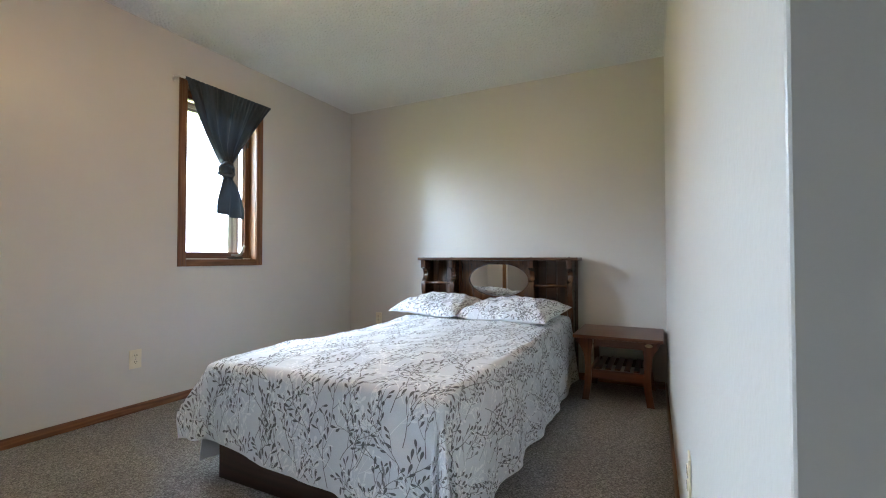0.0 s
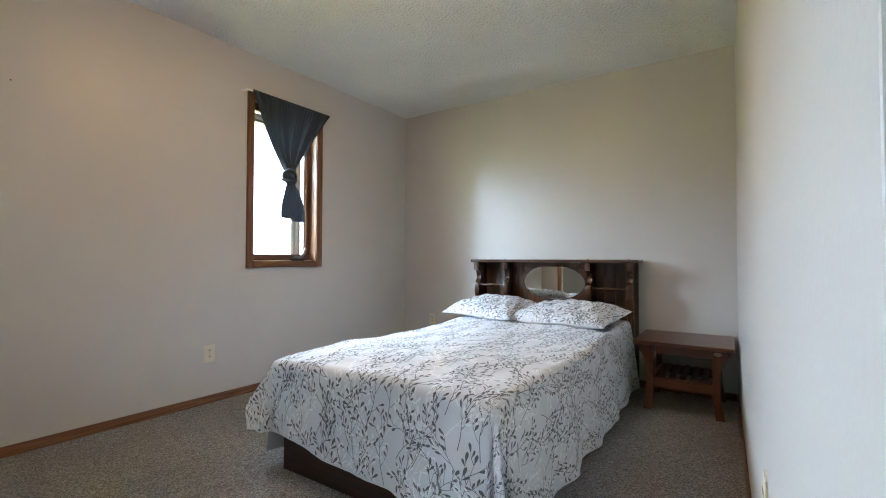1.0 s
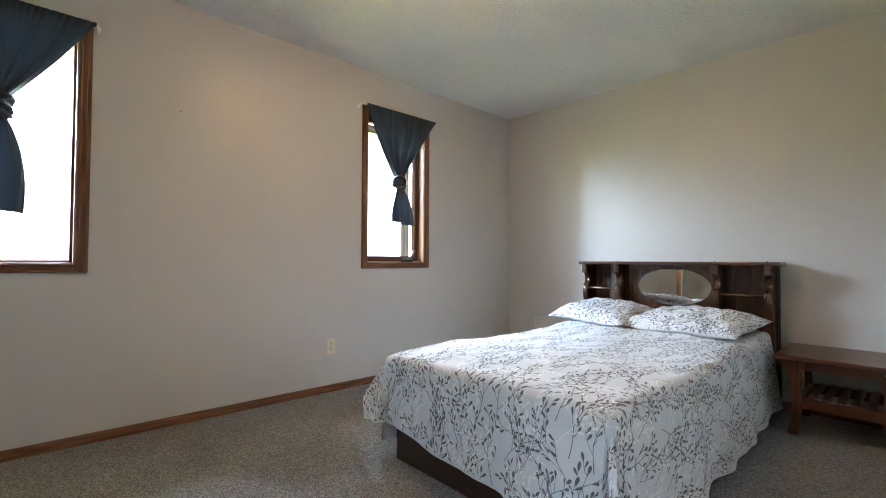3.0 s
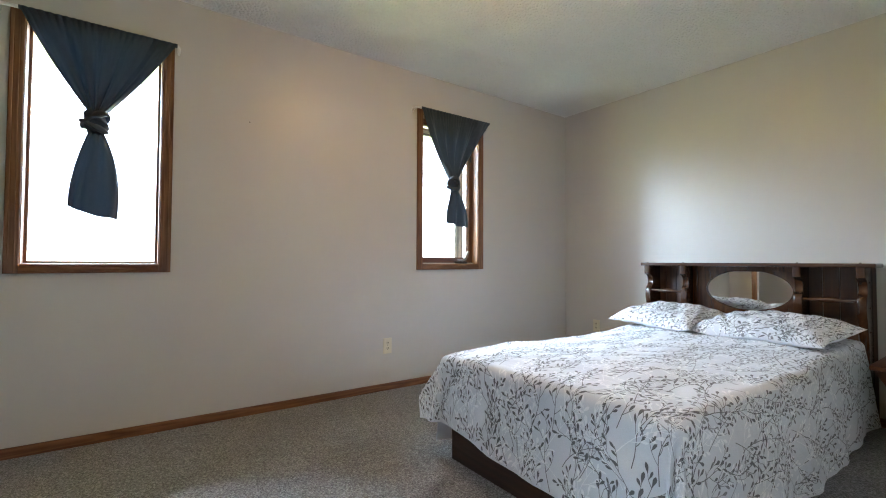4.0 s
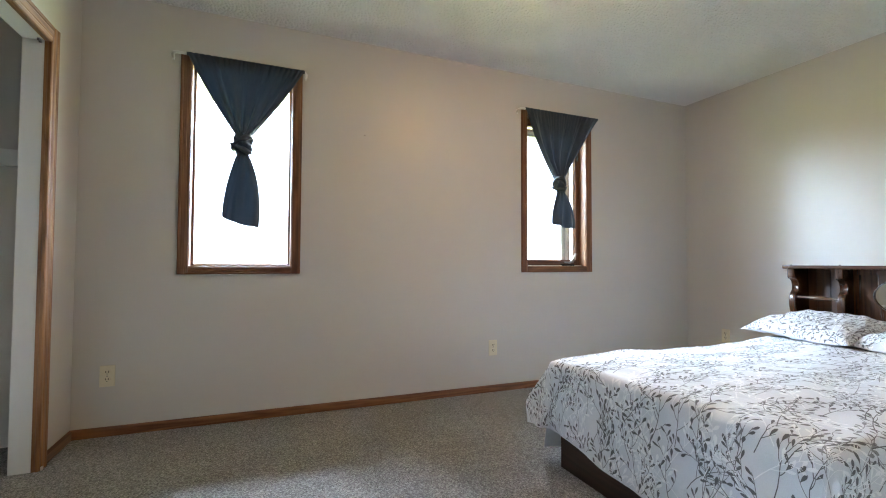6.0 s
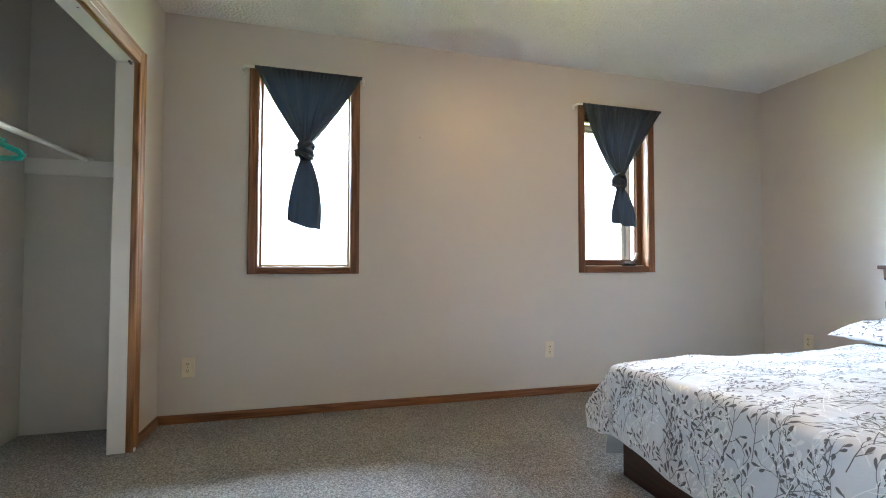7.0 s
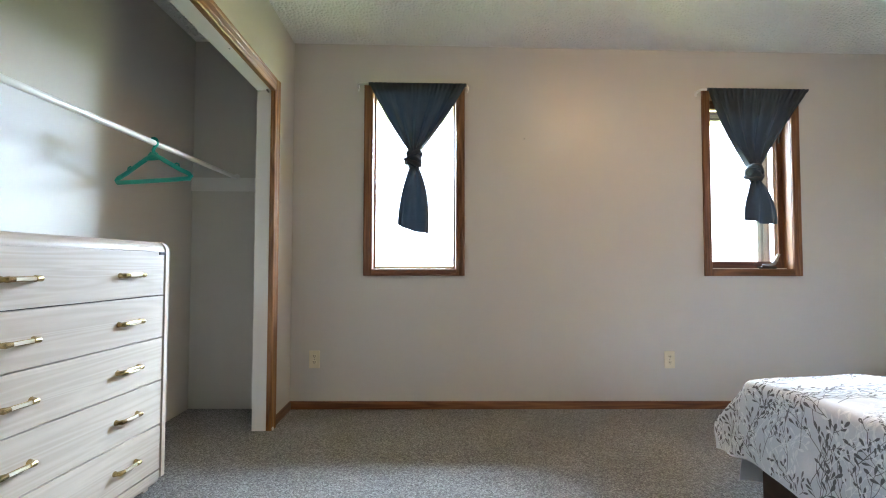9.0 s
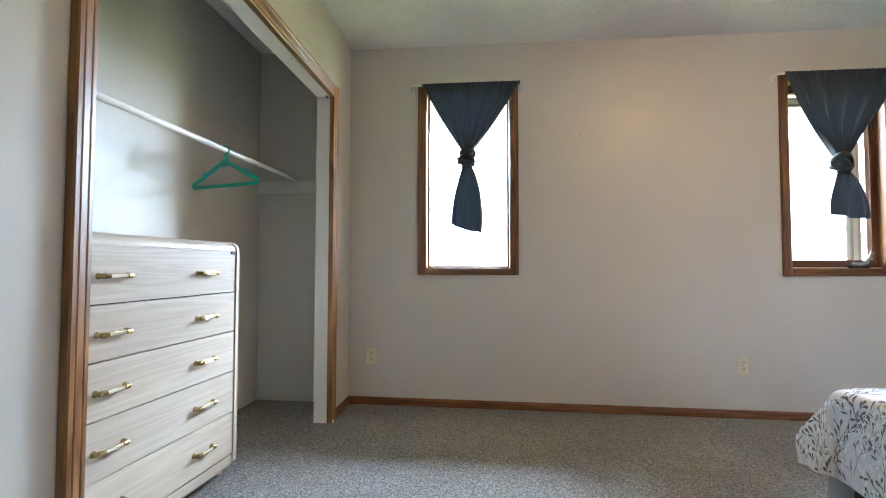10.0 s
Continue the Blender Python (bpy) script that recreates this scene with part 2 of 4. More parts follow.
def box(*spans):
    """A bmesh of boxes, each as (x0, x1, y0, y1, z0, z1)."""
    bm = bmesh.new()
    for x0, x1, y0, y1, z0, z1 in spans:
        m = Matrix.Translation(((x0 + x1) / 2, (y0 + y1) / 2, (z0 + z1) / 2)) @ Matrix.Diagonal((abs(x1 - x0), abs(y1 - y0), abs(z1 - z0), 1))
        bmesh.ops.create_cube(bm, size=1, matrix=m)
    return bm


def tube(points, radius, sides=10, closed=False, taper=None, flat=1.0):
    """A round bar along points."""
    bm = bmesh.new()
    pts = [Vector(p) for p in points]
    n = len(pts)
    rings, up = [], None
    for i, p in enumerate(pts):
        a = pts[(i - 1) % n] if closed or i else p
        b = pts[(i + 1) % n] if closed or i < n - 1 else p
        d = (b - a).normalized()
        if up is None:
            up = d.orthogonal().normalized()
        up = (up - d * up.dot(d)).normalized()
        side = d.cross(up)
        r = radius * (taper[i] if taper else 1)
        rings.append([bm.verts.new(p + (up * math.cos(t) + side * math.sin(t) * flat) * r) for t in (2 * math.pi * k / sides for k in range(sides))])
    last = n if closed else n - 1
    for i in range(last):
        r0, r1 = rings[i], rings[(i + 1) % n]
        for k in range(sides):
            bm.faces.new((r0[k], r0[(k + 1) % sides], r1[(k + 1) % sides], r1[k]))
    if not closed:
        bm.faces.new(rings[0])
        bm.faces.new(rings[-1])
    return bm


def prism(outline, axis, a, b):
    """A closed outline (two coordinates of the other axes, in order) swept along an axis from a to b."""
    bm = bmesh.new()

    def at(p, c):
        v = list(p)
        v.insert(axis, c)
        return bm.verts.new(v)
    lo, hi = [at(p, a) for p in outline], [at(p, b) for p in outline]
    bm.faces.new(lo)
    bm.faces.new(hi)
    for i in range(len(lo)):
        j = (i + 1) % len(lo)
        bm.faces.new((lo[i], lo[j], hi[j], hi[i]))
    return bm


def ellipse(cu, cv, ru, rv, n=48, a0=0.0, a1=2 * math.pi):
    return [(cu + ru * math.cos(a0 + (a1 - a0) * k / n), cv + rv * math.sin(a0 + (a1 - a0) * k / n)) for k in range(n)]


def sheet_mesh(fn, us, vs, thick=0.0):
    """A grid over fn(u, v) -> x, y, z arrays; thick adds a back face."""
    U, V = np.meshgrid(us, vs, indexing="ij")
    X, Y, Z = fn(U, V)
    P = np.stack([X, Y, Z], -1)
    nu, nv = U.shape
    bm = bmesh.new()
    layers = [P]
    if thick:
        du, dv = np.gradient(P, axis=0), np.gradient(P, axis=1)
        N = np.cross(du, dv)
        N /= np.maximum(np.linalg.norm(N, axis=-1, keepdims=True), 1e-9)
        layers.append(P - N * thick)
    grids = [[[bm.verts.new(L[i, j]) for j in range(nv)] for i in range(nu)] for L in layers]
    for g in grids:
        for i in range(nu - 1):
            for j in range(nv - 1):
                bm.faces.new((g[i][j], g[i + 1][j], g[i + 1][j + 1], g[i][j + 1]))
    if thick:
        a, b = grids
        rim = [(i, 0) for i in range(nu)] + [(nu - 1, j) for j in range(1, nv)] + [(i, nv - 1) for i in range(nu - 2, -1, -1)] + [(0, j) for j in range(nv - 2, 0, -1)]
        for (i, j), (k, m) in zip(rim, rim[1:] + rim[:1]):
            bm.faces.new((a[i][j], a[k][m], b[k][m], b[i][j]))
    return bm


# ---- plan ----
WX, HY, RX, CY, CEILZ = -2.622, 3.975, 0.287, -0.60, 2.44   # window wall, headboard wall, side wall, closet wall, ceiling
RC, SKEW = 0.735, -0.018                                     # where the side wall ends; it runs a degree out of square
FARX, BACKY = 2.6, -1.25                                   # entry's far wall, closet's back
OUT = WX - 0.16
WIN = {"window_1": (-0.131, 0.540), "window_2": (2.171, 2.851)}
SILL, HEAD, CASE, CASEZ = 0.886, 2.165, 0.055, 0.044
OX0, OX1, OZ = -2.257, -0.618, 1.980                        # closet opening



def side_x(y):
    """The side wall's face at y."""
    return RX + SKEW * (y - HY)


def floor_z(y):
    """The carpet, which falls a little towards the headboard wall."""
    return 0.016 - 0.008 * y


def settled(bm):
    """A bmesh shifted up and down with the floor."""
    for vt in bm.verts:
        vt.co.z += floor_z(vt.co.y)
    return bm


# ---- setting ----


def structure(name, bm, material, label, category, **k):
    return tagged(part(name, bm, material, **k), label, category, kind="structure")


structure("ground", box((-400, 400, -400, 400, -0.75, -0.6)), GRASS, "wide green lawn reaching the horizon outside", "ground")
structure("floor", settled(box((OUT, FARX, BACKY, HY, -0.16, 0.0))), CARPET, "grey brown flecked cut pile carpet", "floor")
structure("ceiling", box((OUT, FARX + 0.3, BACKY - 0.3, HY + 0.3, CEILZ, CEILZ + 0.14)), CEIL, "white sprayed popcorn texture ceiling", "ceiling")
# out of sight; overhang sized so steep sky light misses the floor by the windows
structure("eave", box((OUT - 0.93, OUT - 0.002, BACKY - 0.6, HY + 0.6, 2.27, 2.60)), OUTSIDE, "unseen pale boxed roof eave outside the windows", "eave")
west, y0 = [], BACKY - 0.1
for lo, hi in WIN.values():
    a, b = lo + CASE - 0.012, hi - CASE + 0.012
    west += [(OUT, WX, y0, a, -0.16, CEILZ), (OUT, WX, a, b, -0.16, SILL + CASEZ - 0.012), (OUT, WX, a, b, HEAD - CASEZ + 0.012, CEILZ)]
    y0 = b
west.append((OUT, WX, y0, HY + 0.12, -0.16, CEILZ))
structure("wall_west", box(*west), WALL, "warm cream painted wall with two narrow windows", "wall")
structure("wall_north", box((WX, RX + 0.1, HY, HY + 0.12, -0.16, CEILZ)), WALL, "warm cream painted wall behind the bed", "wall")
wall_e = part("wall_east", prism([(side_x(RC) + 0.003, RC), (FARX + 0.1, RC), (FARX + 0.1, HY), (RX, HY), (side_x(RC), RC + 0.003), (side_x(RC) + 0.001, RC + 0.001)], 2, -0.16, CEILZ), WALL)
tagged(wall_e, "cream painted side wall ending in a rounded outer corner", "wall", kind="structure")
structure("wall_entry", box((FARX, FARX + 0.1, BACKY - 0.1, RC, -0.16, CEILZ)), WALL, "plain cream wall closing the entry", "wall")
structure("wall_south", box((WX, OX0, CY - 0.086, CY, 0, CEILZ), (OX0, OX1, CY - 0.086, CY, OZ, CEILZ), (OX1, FARX, CY - 0.086, CY, 0, CEILZ)), WALL, "cream painted wall with a wide open closet", "wall")
structure("wall_closet", box((WX, FARX, BACKY - 0.1, BACKY, -0.16, CEILZ), (OX1 + 0.35, OX1 + 0.45, BACKY, CY - 0.086, 0, CEILZ)), WALL, "cream painted closet back wall", "wall")

# baseboards: a low oak board with an eased top
BB = [(0, 0), (0.012, 0), (0.012, 0.038), (0.008, 0.047), (0.003, 0.050), (0, 0.050)]
base_w = prism([(WX + d, z) for d, z in BB], 1, CY, HY)
structure("baseboard", settled(base_w), OAK[1], "low oak baseboard along the window wall", "baseboard")
base_n = prism([(HY - d, z) for d, z in BB], 0, WX + 0.012, RX - 0.012)
structure("baseboard", settled(base_n), OAK[0], "low oak baseboard behind the bed", "baseboard")
base_e = prism([(RX - d, z) for d, z in BB], 1, RC + 0.01, HY)
for vt in base_e.verts:
    vt.co.x += SKEW * (vt.co.y - HY)
structure("baseboard", settled(base_e), OAK[1], "low oak baseboard along the side wall", "baseboard")
structure("baseboard", settled(prism([(CY + d, z) for d, z in BB], 0, WX + 0.012, OX0 - 0.0503)), OAK[0], "short oak baseboard beside the closet", "baseboard")
structure("baseboard", settled(prism([(CY + d, z) for d, z in BB], 0, OX1 + 0.0545, FARX)), OAK[0], "low oak baseboard beside the closet", "baseboard")

# closet trim: moulded casing round the opening, white jamb, sliding door track
trim = thing("trim", (OX0, CY, 0), "golden oak casing round the open closet", "door casing", kind="structure")


def casing_profile(inner, outer, base, out):
    """Across a casing from its inner to its outer edge: eased, with two shallow flutes."""
    s = outer - inner
    steps = [(0, 0), (0, 0.008), (0.06, 0.011), (0.24, 0.0122), (0.3, 0.0112), (0.36, 0.0128), (0.64, 0.0145), (0.7, 0.0135), (0.76, 0.0153), (0.94, 0.016), (1, 0.013), (1, 0)]
    return [(inner + s * u, base + out * w) for u, w in steps]


part("casing_board", prism(casing_profile(OX0 + 0.0145, OX0 - 0.050, CY, 1.35), 2, 0, OZ + 0.0585), GOLD_OAK[2], trim)
part("casing_board", prism(casing_profile(OX1 - 0.0145, OX1 + 0.043, CY, 1.35), 2, 0, OZ + 0.0585), GOLD_OAK[2], trim)
head_board = prism([(y, z) for z, y in casing_profile(OZ - 0.0145, OZ + 0.058, CY, 1.35)], 0, OX0 + 0.015, OX1 - 0.015)
part("casing_board", head_board, GOLD_OAK[0], trim)
part("jamb", box((OX0, OX0 + 0.014, CY - 0.094, CY - 0.0145, 0, OZ - 0.014)), TRIM_WHITE, trim, "white painted jamb", bevel=0.001)
part("jamb", box((OX1 - 0.014, OX1, CY - 0.094, CY - 0.0145, 0, OZ - 0.014)), TRIM_WHITE, trim, "white painted jamb", bevel=0.001)
part("jamb", box((OX0, OX1, CY - 0.094, CY - 0.0145, OZ - 0.014, OZ)), TRIM_WHITE, trim, "white painted jamb", bevel=0.001)
for a, c in ((OX0 - 0.002, OX0 + 0.0145), (OX1 - 0.0145, OX1 + 0.002)):
    part("edge_strip", box((a, c, CY - 0.014, CY - 0.0015, 0, OZ - 0.0145)), GOLD_OAK[2], trim, bevel=0.001)
part("edge_strip", box((OX0 - 0.002, OX1 + 0.002, CY - 0.014, CY - 0.0015, OZ - 0.0145, OZ + 0.002)), GOLD_OAK[0], trim, bevel=0.001)
for xx, r in ((OX0 + 0.024, 0.008), (OX0 + 0.040, 0.006)):
    part("door_roller", tube([(xx, CY - 0.022, OZ - 0.0215), (xx, CY - 0.030, OZ - 0.0215)], r, 14), SILVER, trim, "small metal roller", smooth=True)
for xx in (-1.75, -1.2):
    part("screw", tube([(xx, CY - 0.031, OZ - 0.0145), (xx, CY - 0.031, OZ - 0.0165)], 0.004, 10), SILVER, trim)

part("floor_guide", box((OX0 - 0.012, OX0 + 0.004, CY + 0.0125, CY + 0.022, 0.018, 0.036)), TRIM_WHITE, trim, "small white plastic door guide", bevel=0.002)

# ---- windows ----


def build_window(name, lo, hi, casement):
    w = thing(name, (WX, lo, SILL), "narrow oak cased window, bright overcast sky outside" + (", casement sash with crank" if casement else ", fixed sash"), "window", kind="structure")
    p0, p1 = lo + CASE, hi - CASE
    zb, zt = SILL + CASEZ, HEAD - CASEZ
    for a, b in ((p0, lo), (p1, hi)):
        prof = [(WX + x, y) for y, x in casing_profile(a, b, 0, 1)]
        part("casing_board", prism(prof, 2, SILL, HEAD), OAK[2], w)
    for a, b in ((zb, SILL), (zt, HEAD)):
        prof = [(WX + x, z) for z, x in casing_profile(a, b, 0, 1)]
        part("casing_board", prism(prof, 1, p0 + 0.0005, p1 - 0.0005), OAK[1], w)
    for s in ((OUT, WX + 0.001, p0 - 0.012, p0 + 0.004, zb - 0.012, zt + 0.012), (OUT, WX + 0.001, p1 - 0.004, p1 + 0.012, zb - 0.012, zt + 0.012)):
        part("jamb", box(s), OAK[2], w)
    part("jamb", box((OUT, WX + 0.001, p0 + 0.004, p1 - 0.004, zt - 0.004, zt + 0.012)), OAK[1], w)
    part("window_sill", box((OUT, WX + 0.001, p0 + 0.004, p1 - 0.004, zb - 0.012, zb + 0.004)), OAK[1], w)
    a0, a1, z0, z1 = p0 + 0.004, p1 - 0.004, zb + 0.004, zt - 0.004
    if casement:
        st, rl, xs0, xs1 = 0.040, 0.052, WX - 0.105, WX - 0.070
    else:
        st, rl, xs0, xs1 = 0.013, 0.013, WX - 0.098, WX - 0.072
    sash = part("sash", box((xs0, xs1, a0, a0 + st, z0, z1), (xs0, xs1, a1 - st, a1, z0, z1)), SASH[2] if casement else OAK[2], w)
    part("sash_rail", box((xs0, xs1, a0 + st, a1 - st, z0, z0 + rl)), SASH[1] if casement else OAK[1], sash)
    part("sash_rail", box((xs0, xs1, a0 + st, a1 - st, z1 - rl, z1)), SASH[1] if casement else OAK[1], sash)
    pane = part("pane", box((xs0 + 0.014, xs0 + 0.018, a0 + st, a1 - st, z0 + rl, z1 - rl)), GLASS, w)
    pane.visible_shadow = False
    if casement:
        # metal strip on the sill, crank box, folded handle
        part("sill_track", box((WX - 0.066, WX - 0.05, a0, a1, z0, z0 + 0.006)), ROD_WHITE, w, "bright metal sill strip")
        cy = a1 - 0.145
        crank = part("crank_box", box((WX - 0.070, WX - 0.026, cy - 0.055, cy + 0.055, z0 + 0.001, z0 + 0.02)), BLACK, w, "dark crank housing", bevel=0.004)
        part("crank_handle", tube([(WX - 0.03, cy - 0.045, z0 + 0.032), (WX - 0.024, cy + 0.0, z0 + 0.028), (WX - 0.022, cy + 0.03, z0 + 0.036), (WX - 0.022, cy + 0.05, z0 + 0.07), (WX - 0.02, cy + 0.066, z0 + 0.105)],
                                  0.007, 8, taper=[0.5, 1, 1.3, 0.9, 1.1], flat=1.4), SILVER, crank, "bright metal fold-out crank", smooth=True)
        part("sash_lock", box((WX - 0.07, WX - 0.060, a1 - 0.028, a1 - 0.016, 1.82, 1.87)), BLACK, w, bevel=0.003)
        # beige and tan strips of the outer vinyl frame, seen behind the glass
        for k in range(4):
            part("frame_strip", box((WX - 0.150, WX - 0.146 + 0.006 * (k % 2), a1 - st - 0.024 * (k + 1), a1 - st - 0.024 * k - 0.0005, z0 + rl, z1 - rl)), (BEIGE, TAN)[k % 2], w)
        for k in range(3):
            part("frame_strip", box((WX - 0.142, WX - 0.136 + 0.006 * (k % 2), a0 + st, a1 - st - 0.097, z1 - rl - 0.022 * (k + 1), z1 - rl - 0.022 * k - 0.0005)), (BEIGE, TAN)[k % 2], w)
    return w


build_window("window_1", *WIN["window_1"], False)
build_window("window_2", *WIN["window_2"], True)

# ---- curtains: one panel on a rod, tied in a knot ----


def lerp(v, xs, ys):
    """Smooth interpolation through a few values."""
    return np.interp(v, xs, ys)


def build_curtain(zr, yl, yr, yk, zk, tail_l, tail_r, ztl, ztr, bare_l, bare_r, lean):
    xr = WX + 0.058
    c = thing("curtain", (WX, (yl + yr) / 2, zr), "dark slate blue curtain on a white rod, tied in a knot", "curtain", "knotted curtains")
    pleat = 15.0

    def upper(u, v):
        # from the rod down to the knot; the edges fall in a slight hollow
        e = v
        half = (yr - yl) / 2 * (1 - e) + 0.034 * e + 0.010 * np.sin(np.pi * v)
        mid = (yl + yr) / 2 * (1 - e) + yk * e
        y = mid + u * half
        z = zr + 0.006 + (zk + 0.045 - zr) * v - 0.035 * np.sin(np.pi * v) * (1 - u * u) * 0.6
        amp = 0.015 * np.minimum(1, v * 4 + 0.06) * (0.5 + 0.9 * v)
        x = xr + 0.010 + amp * np.sin(u * pleat + 2.2 * np.sin(2.3 * u + lean) * v + lean) + 0.003 * np.sin(u * 37 + 3 * v) * v + 0.0035 * np.sin(u * 74 + 2 * np.sin(5 * u)) * np.exp(-5 * v) - 0.018 * np.sin(np.pi * v) + 0.02 * (1 - u * u) * v
        return x, y, z
    part("panel", sheet_mesh(upper, np.linspace(-1, 1, 200), np.linspace(0, 1, 50), 0.003), DRAPE, c, smooth=True)

    part("rod_pocket", tube([(xr + 0.0005 * math.sin(k * 1.7), yl + (yr - yl) * k / 40, zr + 0.001 * math.sin(k * 2.1)) for k in range(41)], 0.0105, 10, taper=[1 + 0.10 * math.sin(k * 2.9) for k in range(41)]), DRAPE, c, smooth=True)

    def tail(u, v):
        s = np.sin(v * np.pi / 2) ** 0.9
        a, b = yk - 0.026, yk + 0.026
        l = a + (tail_l - a) * s
        r = b + (tail_r - b) * s ** 0.8 + 0.012 * np.sin(np.pi * v)
        th = u * np.pi
        y = (l + r) / 2 - np.cos(th) * (r - l) / 2
        fr = (y - tail_l) / (tail_r - tail_l)
        zlo = ztl + (ztr - ztl) * fr - 0.014 * np.sin(np.pi * np.clip(fr, 0, 1))
        z = (zk - 0.05) * (1 - v) + zlo * v
        x = xr + 0.024 + np.sin(th) * (0.022 + 0.026 * v) * 1.0 + 0.017 * v * np.sin(th * 6 + lean) + 0.004 * np.sin(9 * th + 5 * v)
        return x, y, z
    part("tail", sheet_mesh(tail, np.linspace(0, 1, 48), np.linspace(0, 1, 30), 0.003), DRAPE, c, smooth=True)
    # the knot: a lump of wrapped cloth with slanting turns over it
    bm = bmesh.new()
    bmesh.ops.create_uvsphere(bm, u_segments=40, v_segments=28, radius=1)
    for vt in bm.verts:
        p = vt.co.copy()
        t = math.atan2(p.y, p.x)
        r = 1 + 0.20 * math.sin(5.0 * p.z + 2.0 * p.y + lean) + 0.10 * math.sin(3 * t + 6 * p.z + lean) + 0.06 * math.sin(7 * t - 9 * p.z) + 0.04 * math.sin(16 * p.z + 4 * t)
        vt.co = Vector((xr + 0.026 + p.x * 0.037 * r, yk - 0.006 * math.sin(2.5 * p.z + lean) + p.y * 0.047 * r, zk + p.z * 0.080))
    knot = part("knot", bm, DRAPE, c, smooth=True)
    for off, wid, slant in ((0.016, 0.0125, 0.030), (-0.020, 0.0105, -0.022)):
        band = [(xr + 0.026 + 0.036 * math.cos(t), yk - 0.003 + 0.046 * math.sin(t), zk + off + slant * math.sin(t + lean)) for t in (2 * math.pi * k / 36 for k in range(36))]
        taper = [1 + 0.25 * math.sin(3 * t + lean) for t in (2 * math.pi * k / 36 for k in range(36))]
        part("wrap", tube(band, wid, 10, closed=True, taper=taper, flat=1.7), DRAPE, knot, smooth=True)
    rod = part("curtain_rod", tube([(WX + 0.002, bare_l, zr - 0.012), (WX + 0.03, bare_l, zr - 0.002), (WX + 0.05, bare_l + 0.008, zr), (xr, bare_l + 0.025, zr), (xr, bare_r - 0.025, zr), (WX + 0.05, bare_r - 0.008, zr),
                                   (WX + 0.03, bare_r, zr - 0.002), (WX + 0.002, bare_r, zr - 0.012)], 0.0085, 10), ROD_WHITE, c, "white curved metal curtain rod", smooth=True)
    for b in (bare_l, bare_r):
        part("bracket", box((WX, WX + 0.004, b - 0.006, b + 0.006, zr - 0.024, zr + 0.008), (WX + 0.004, WX + 0.014, b - 0.004, b + 0.004, zr - 0.03, zr - 0.018)), ROD_WHITE, rod)


build_curtain(2.149, -0.096, 0.548, 0.203, 1.645, 0.104, 0.298, 1.215, 1.161, -0.170, 0.560, 0.4)
build_curtain(2.147, 2.174, 2.876, 2.475, 1.572, 2.391, 2.600, 1.262, 1.232, 2.132, 2.882, 2.1)

# ---- outlets ----


def build_outlet(m):
    """Plate in the local x, z plane, facing -y."""
    o = new("wall_outlet")
    tagged(o, "ivory duplex outlet plate on the wall", "outlet", "wall outlets")
    part("plate", box((-0.035, 0.035, -0.006, 0, -0.057, 0.057)), IVORY, o, bevel=0.003)
    for z in (-0.0195, 0.0195):
        r = part("receptacle", prism(ellipse(0, z, 0.0165, 0.0145, 20), 1, -0.009, -0.005), IVORY, o)
        for x in (-0.006, 0.006):
            part("slot", box((x - 0.0018, x + 0.0018, -0.0096, -0.0085, z - 0.001, z + 0.009)), SLOT, r)
        part("slot", prism(ellipse(0, z - 0.007, 0.0025, 0.0025, 8), 1, -0.0096, -0.0085), SLOT, r)
    part("screw", prism(ellipse(0, 0, 0.003, 0.003, 10), 1, -0.0075, -0.0055), SILVER, o)
    o.matrix_world = m
    return o


outlet = build_outlet(pose(WX, 1.920, 0.325, 0, 0, 90))
copy_thing(outlet, pose(WX, -0.443, 0.340, 0, 0, 90))
copy_thing(outlet, pose(-2.262, HY, 0.345, 0, 0, 0))
copy_thing(outlet, pose(side_x(1.66), 1.66, 0.385, 0, 0, -91))

# a small old nail hole
tagged(part("nail_hole", prism(ellipse(0.944, 1.812, 0.0035, 0.0035, 8), 0, WX, WX + 0.0015), SLOT), "tiny dark nail hole in the wall", "nail hole")

# ---- ceiling lamp ----
lamp = thing("ceiling_lamp", (-1.16, 1.69, CEILZ), "lit round frosted glass ceiling lamp", "ceiling lamp")
bm = bmesh.new()
prof = [(0.0, -0.10), (0.05, -0.097), (0.10, -0.083), (0.135, -0.055), (0.145, -0.025)]
rings = [[bm.verts.new((-1.16 + r * math.cos(t), 1.69 + r * math.sin(t), CEILZ + z)) for t in (2 * math.pi * k / 32 for k in range(32))] for r, z in prof[1:]]
tip = bm.verts.new((-1.16, 1.69, CEILZ - 0.10))
for k in range(32):
    bm.faces.new((tip, rings[0][k], rings[0][(k + 1) % 32]))
    for a, b in zip(rings, rings[1:]):
        bm.faces.new((a[k], b[k], b[(k + 1) % 32], a[(k + 1) % 32]))
part("shade", bm, LIT, lamp, "frosted glass bowl", smooth=True)
part("base", prism(ellipse(-1.16, 1.69, 0.155, 0.155, 40), 2, CEILZ - 0.026, CEILZ), BRASS, lamp)

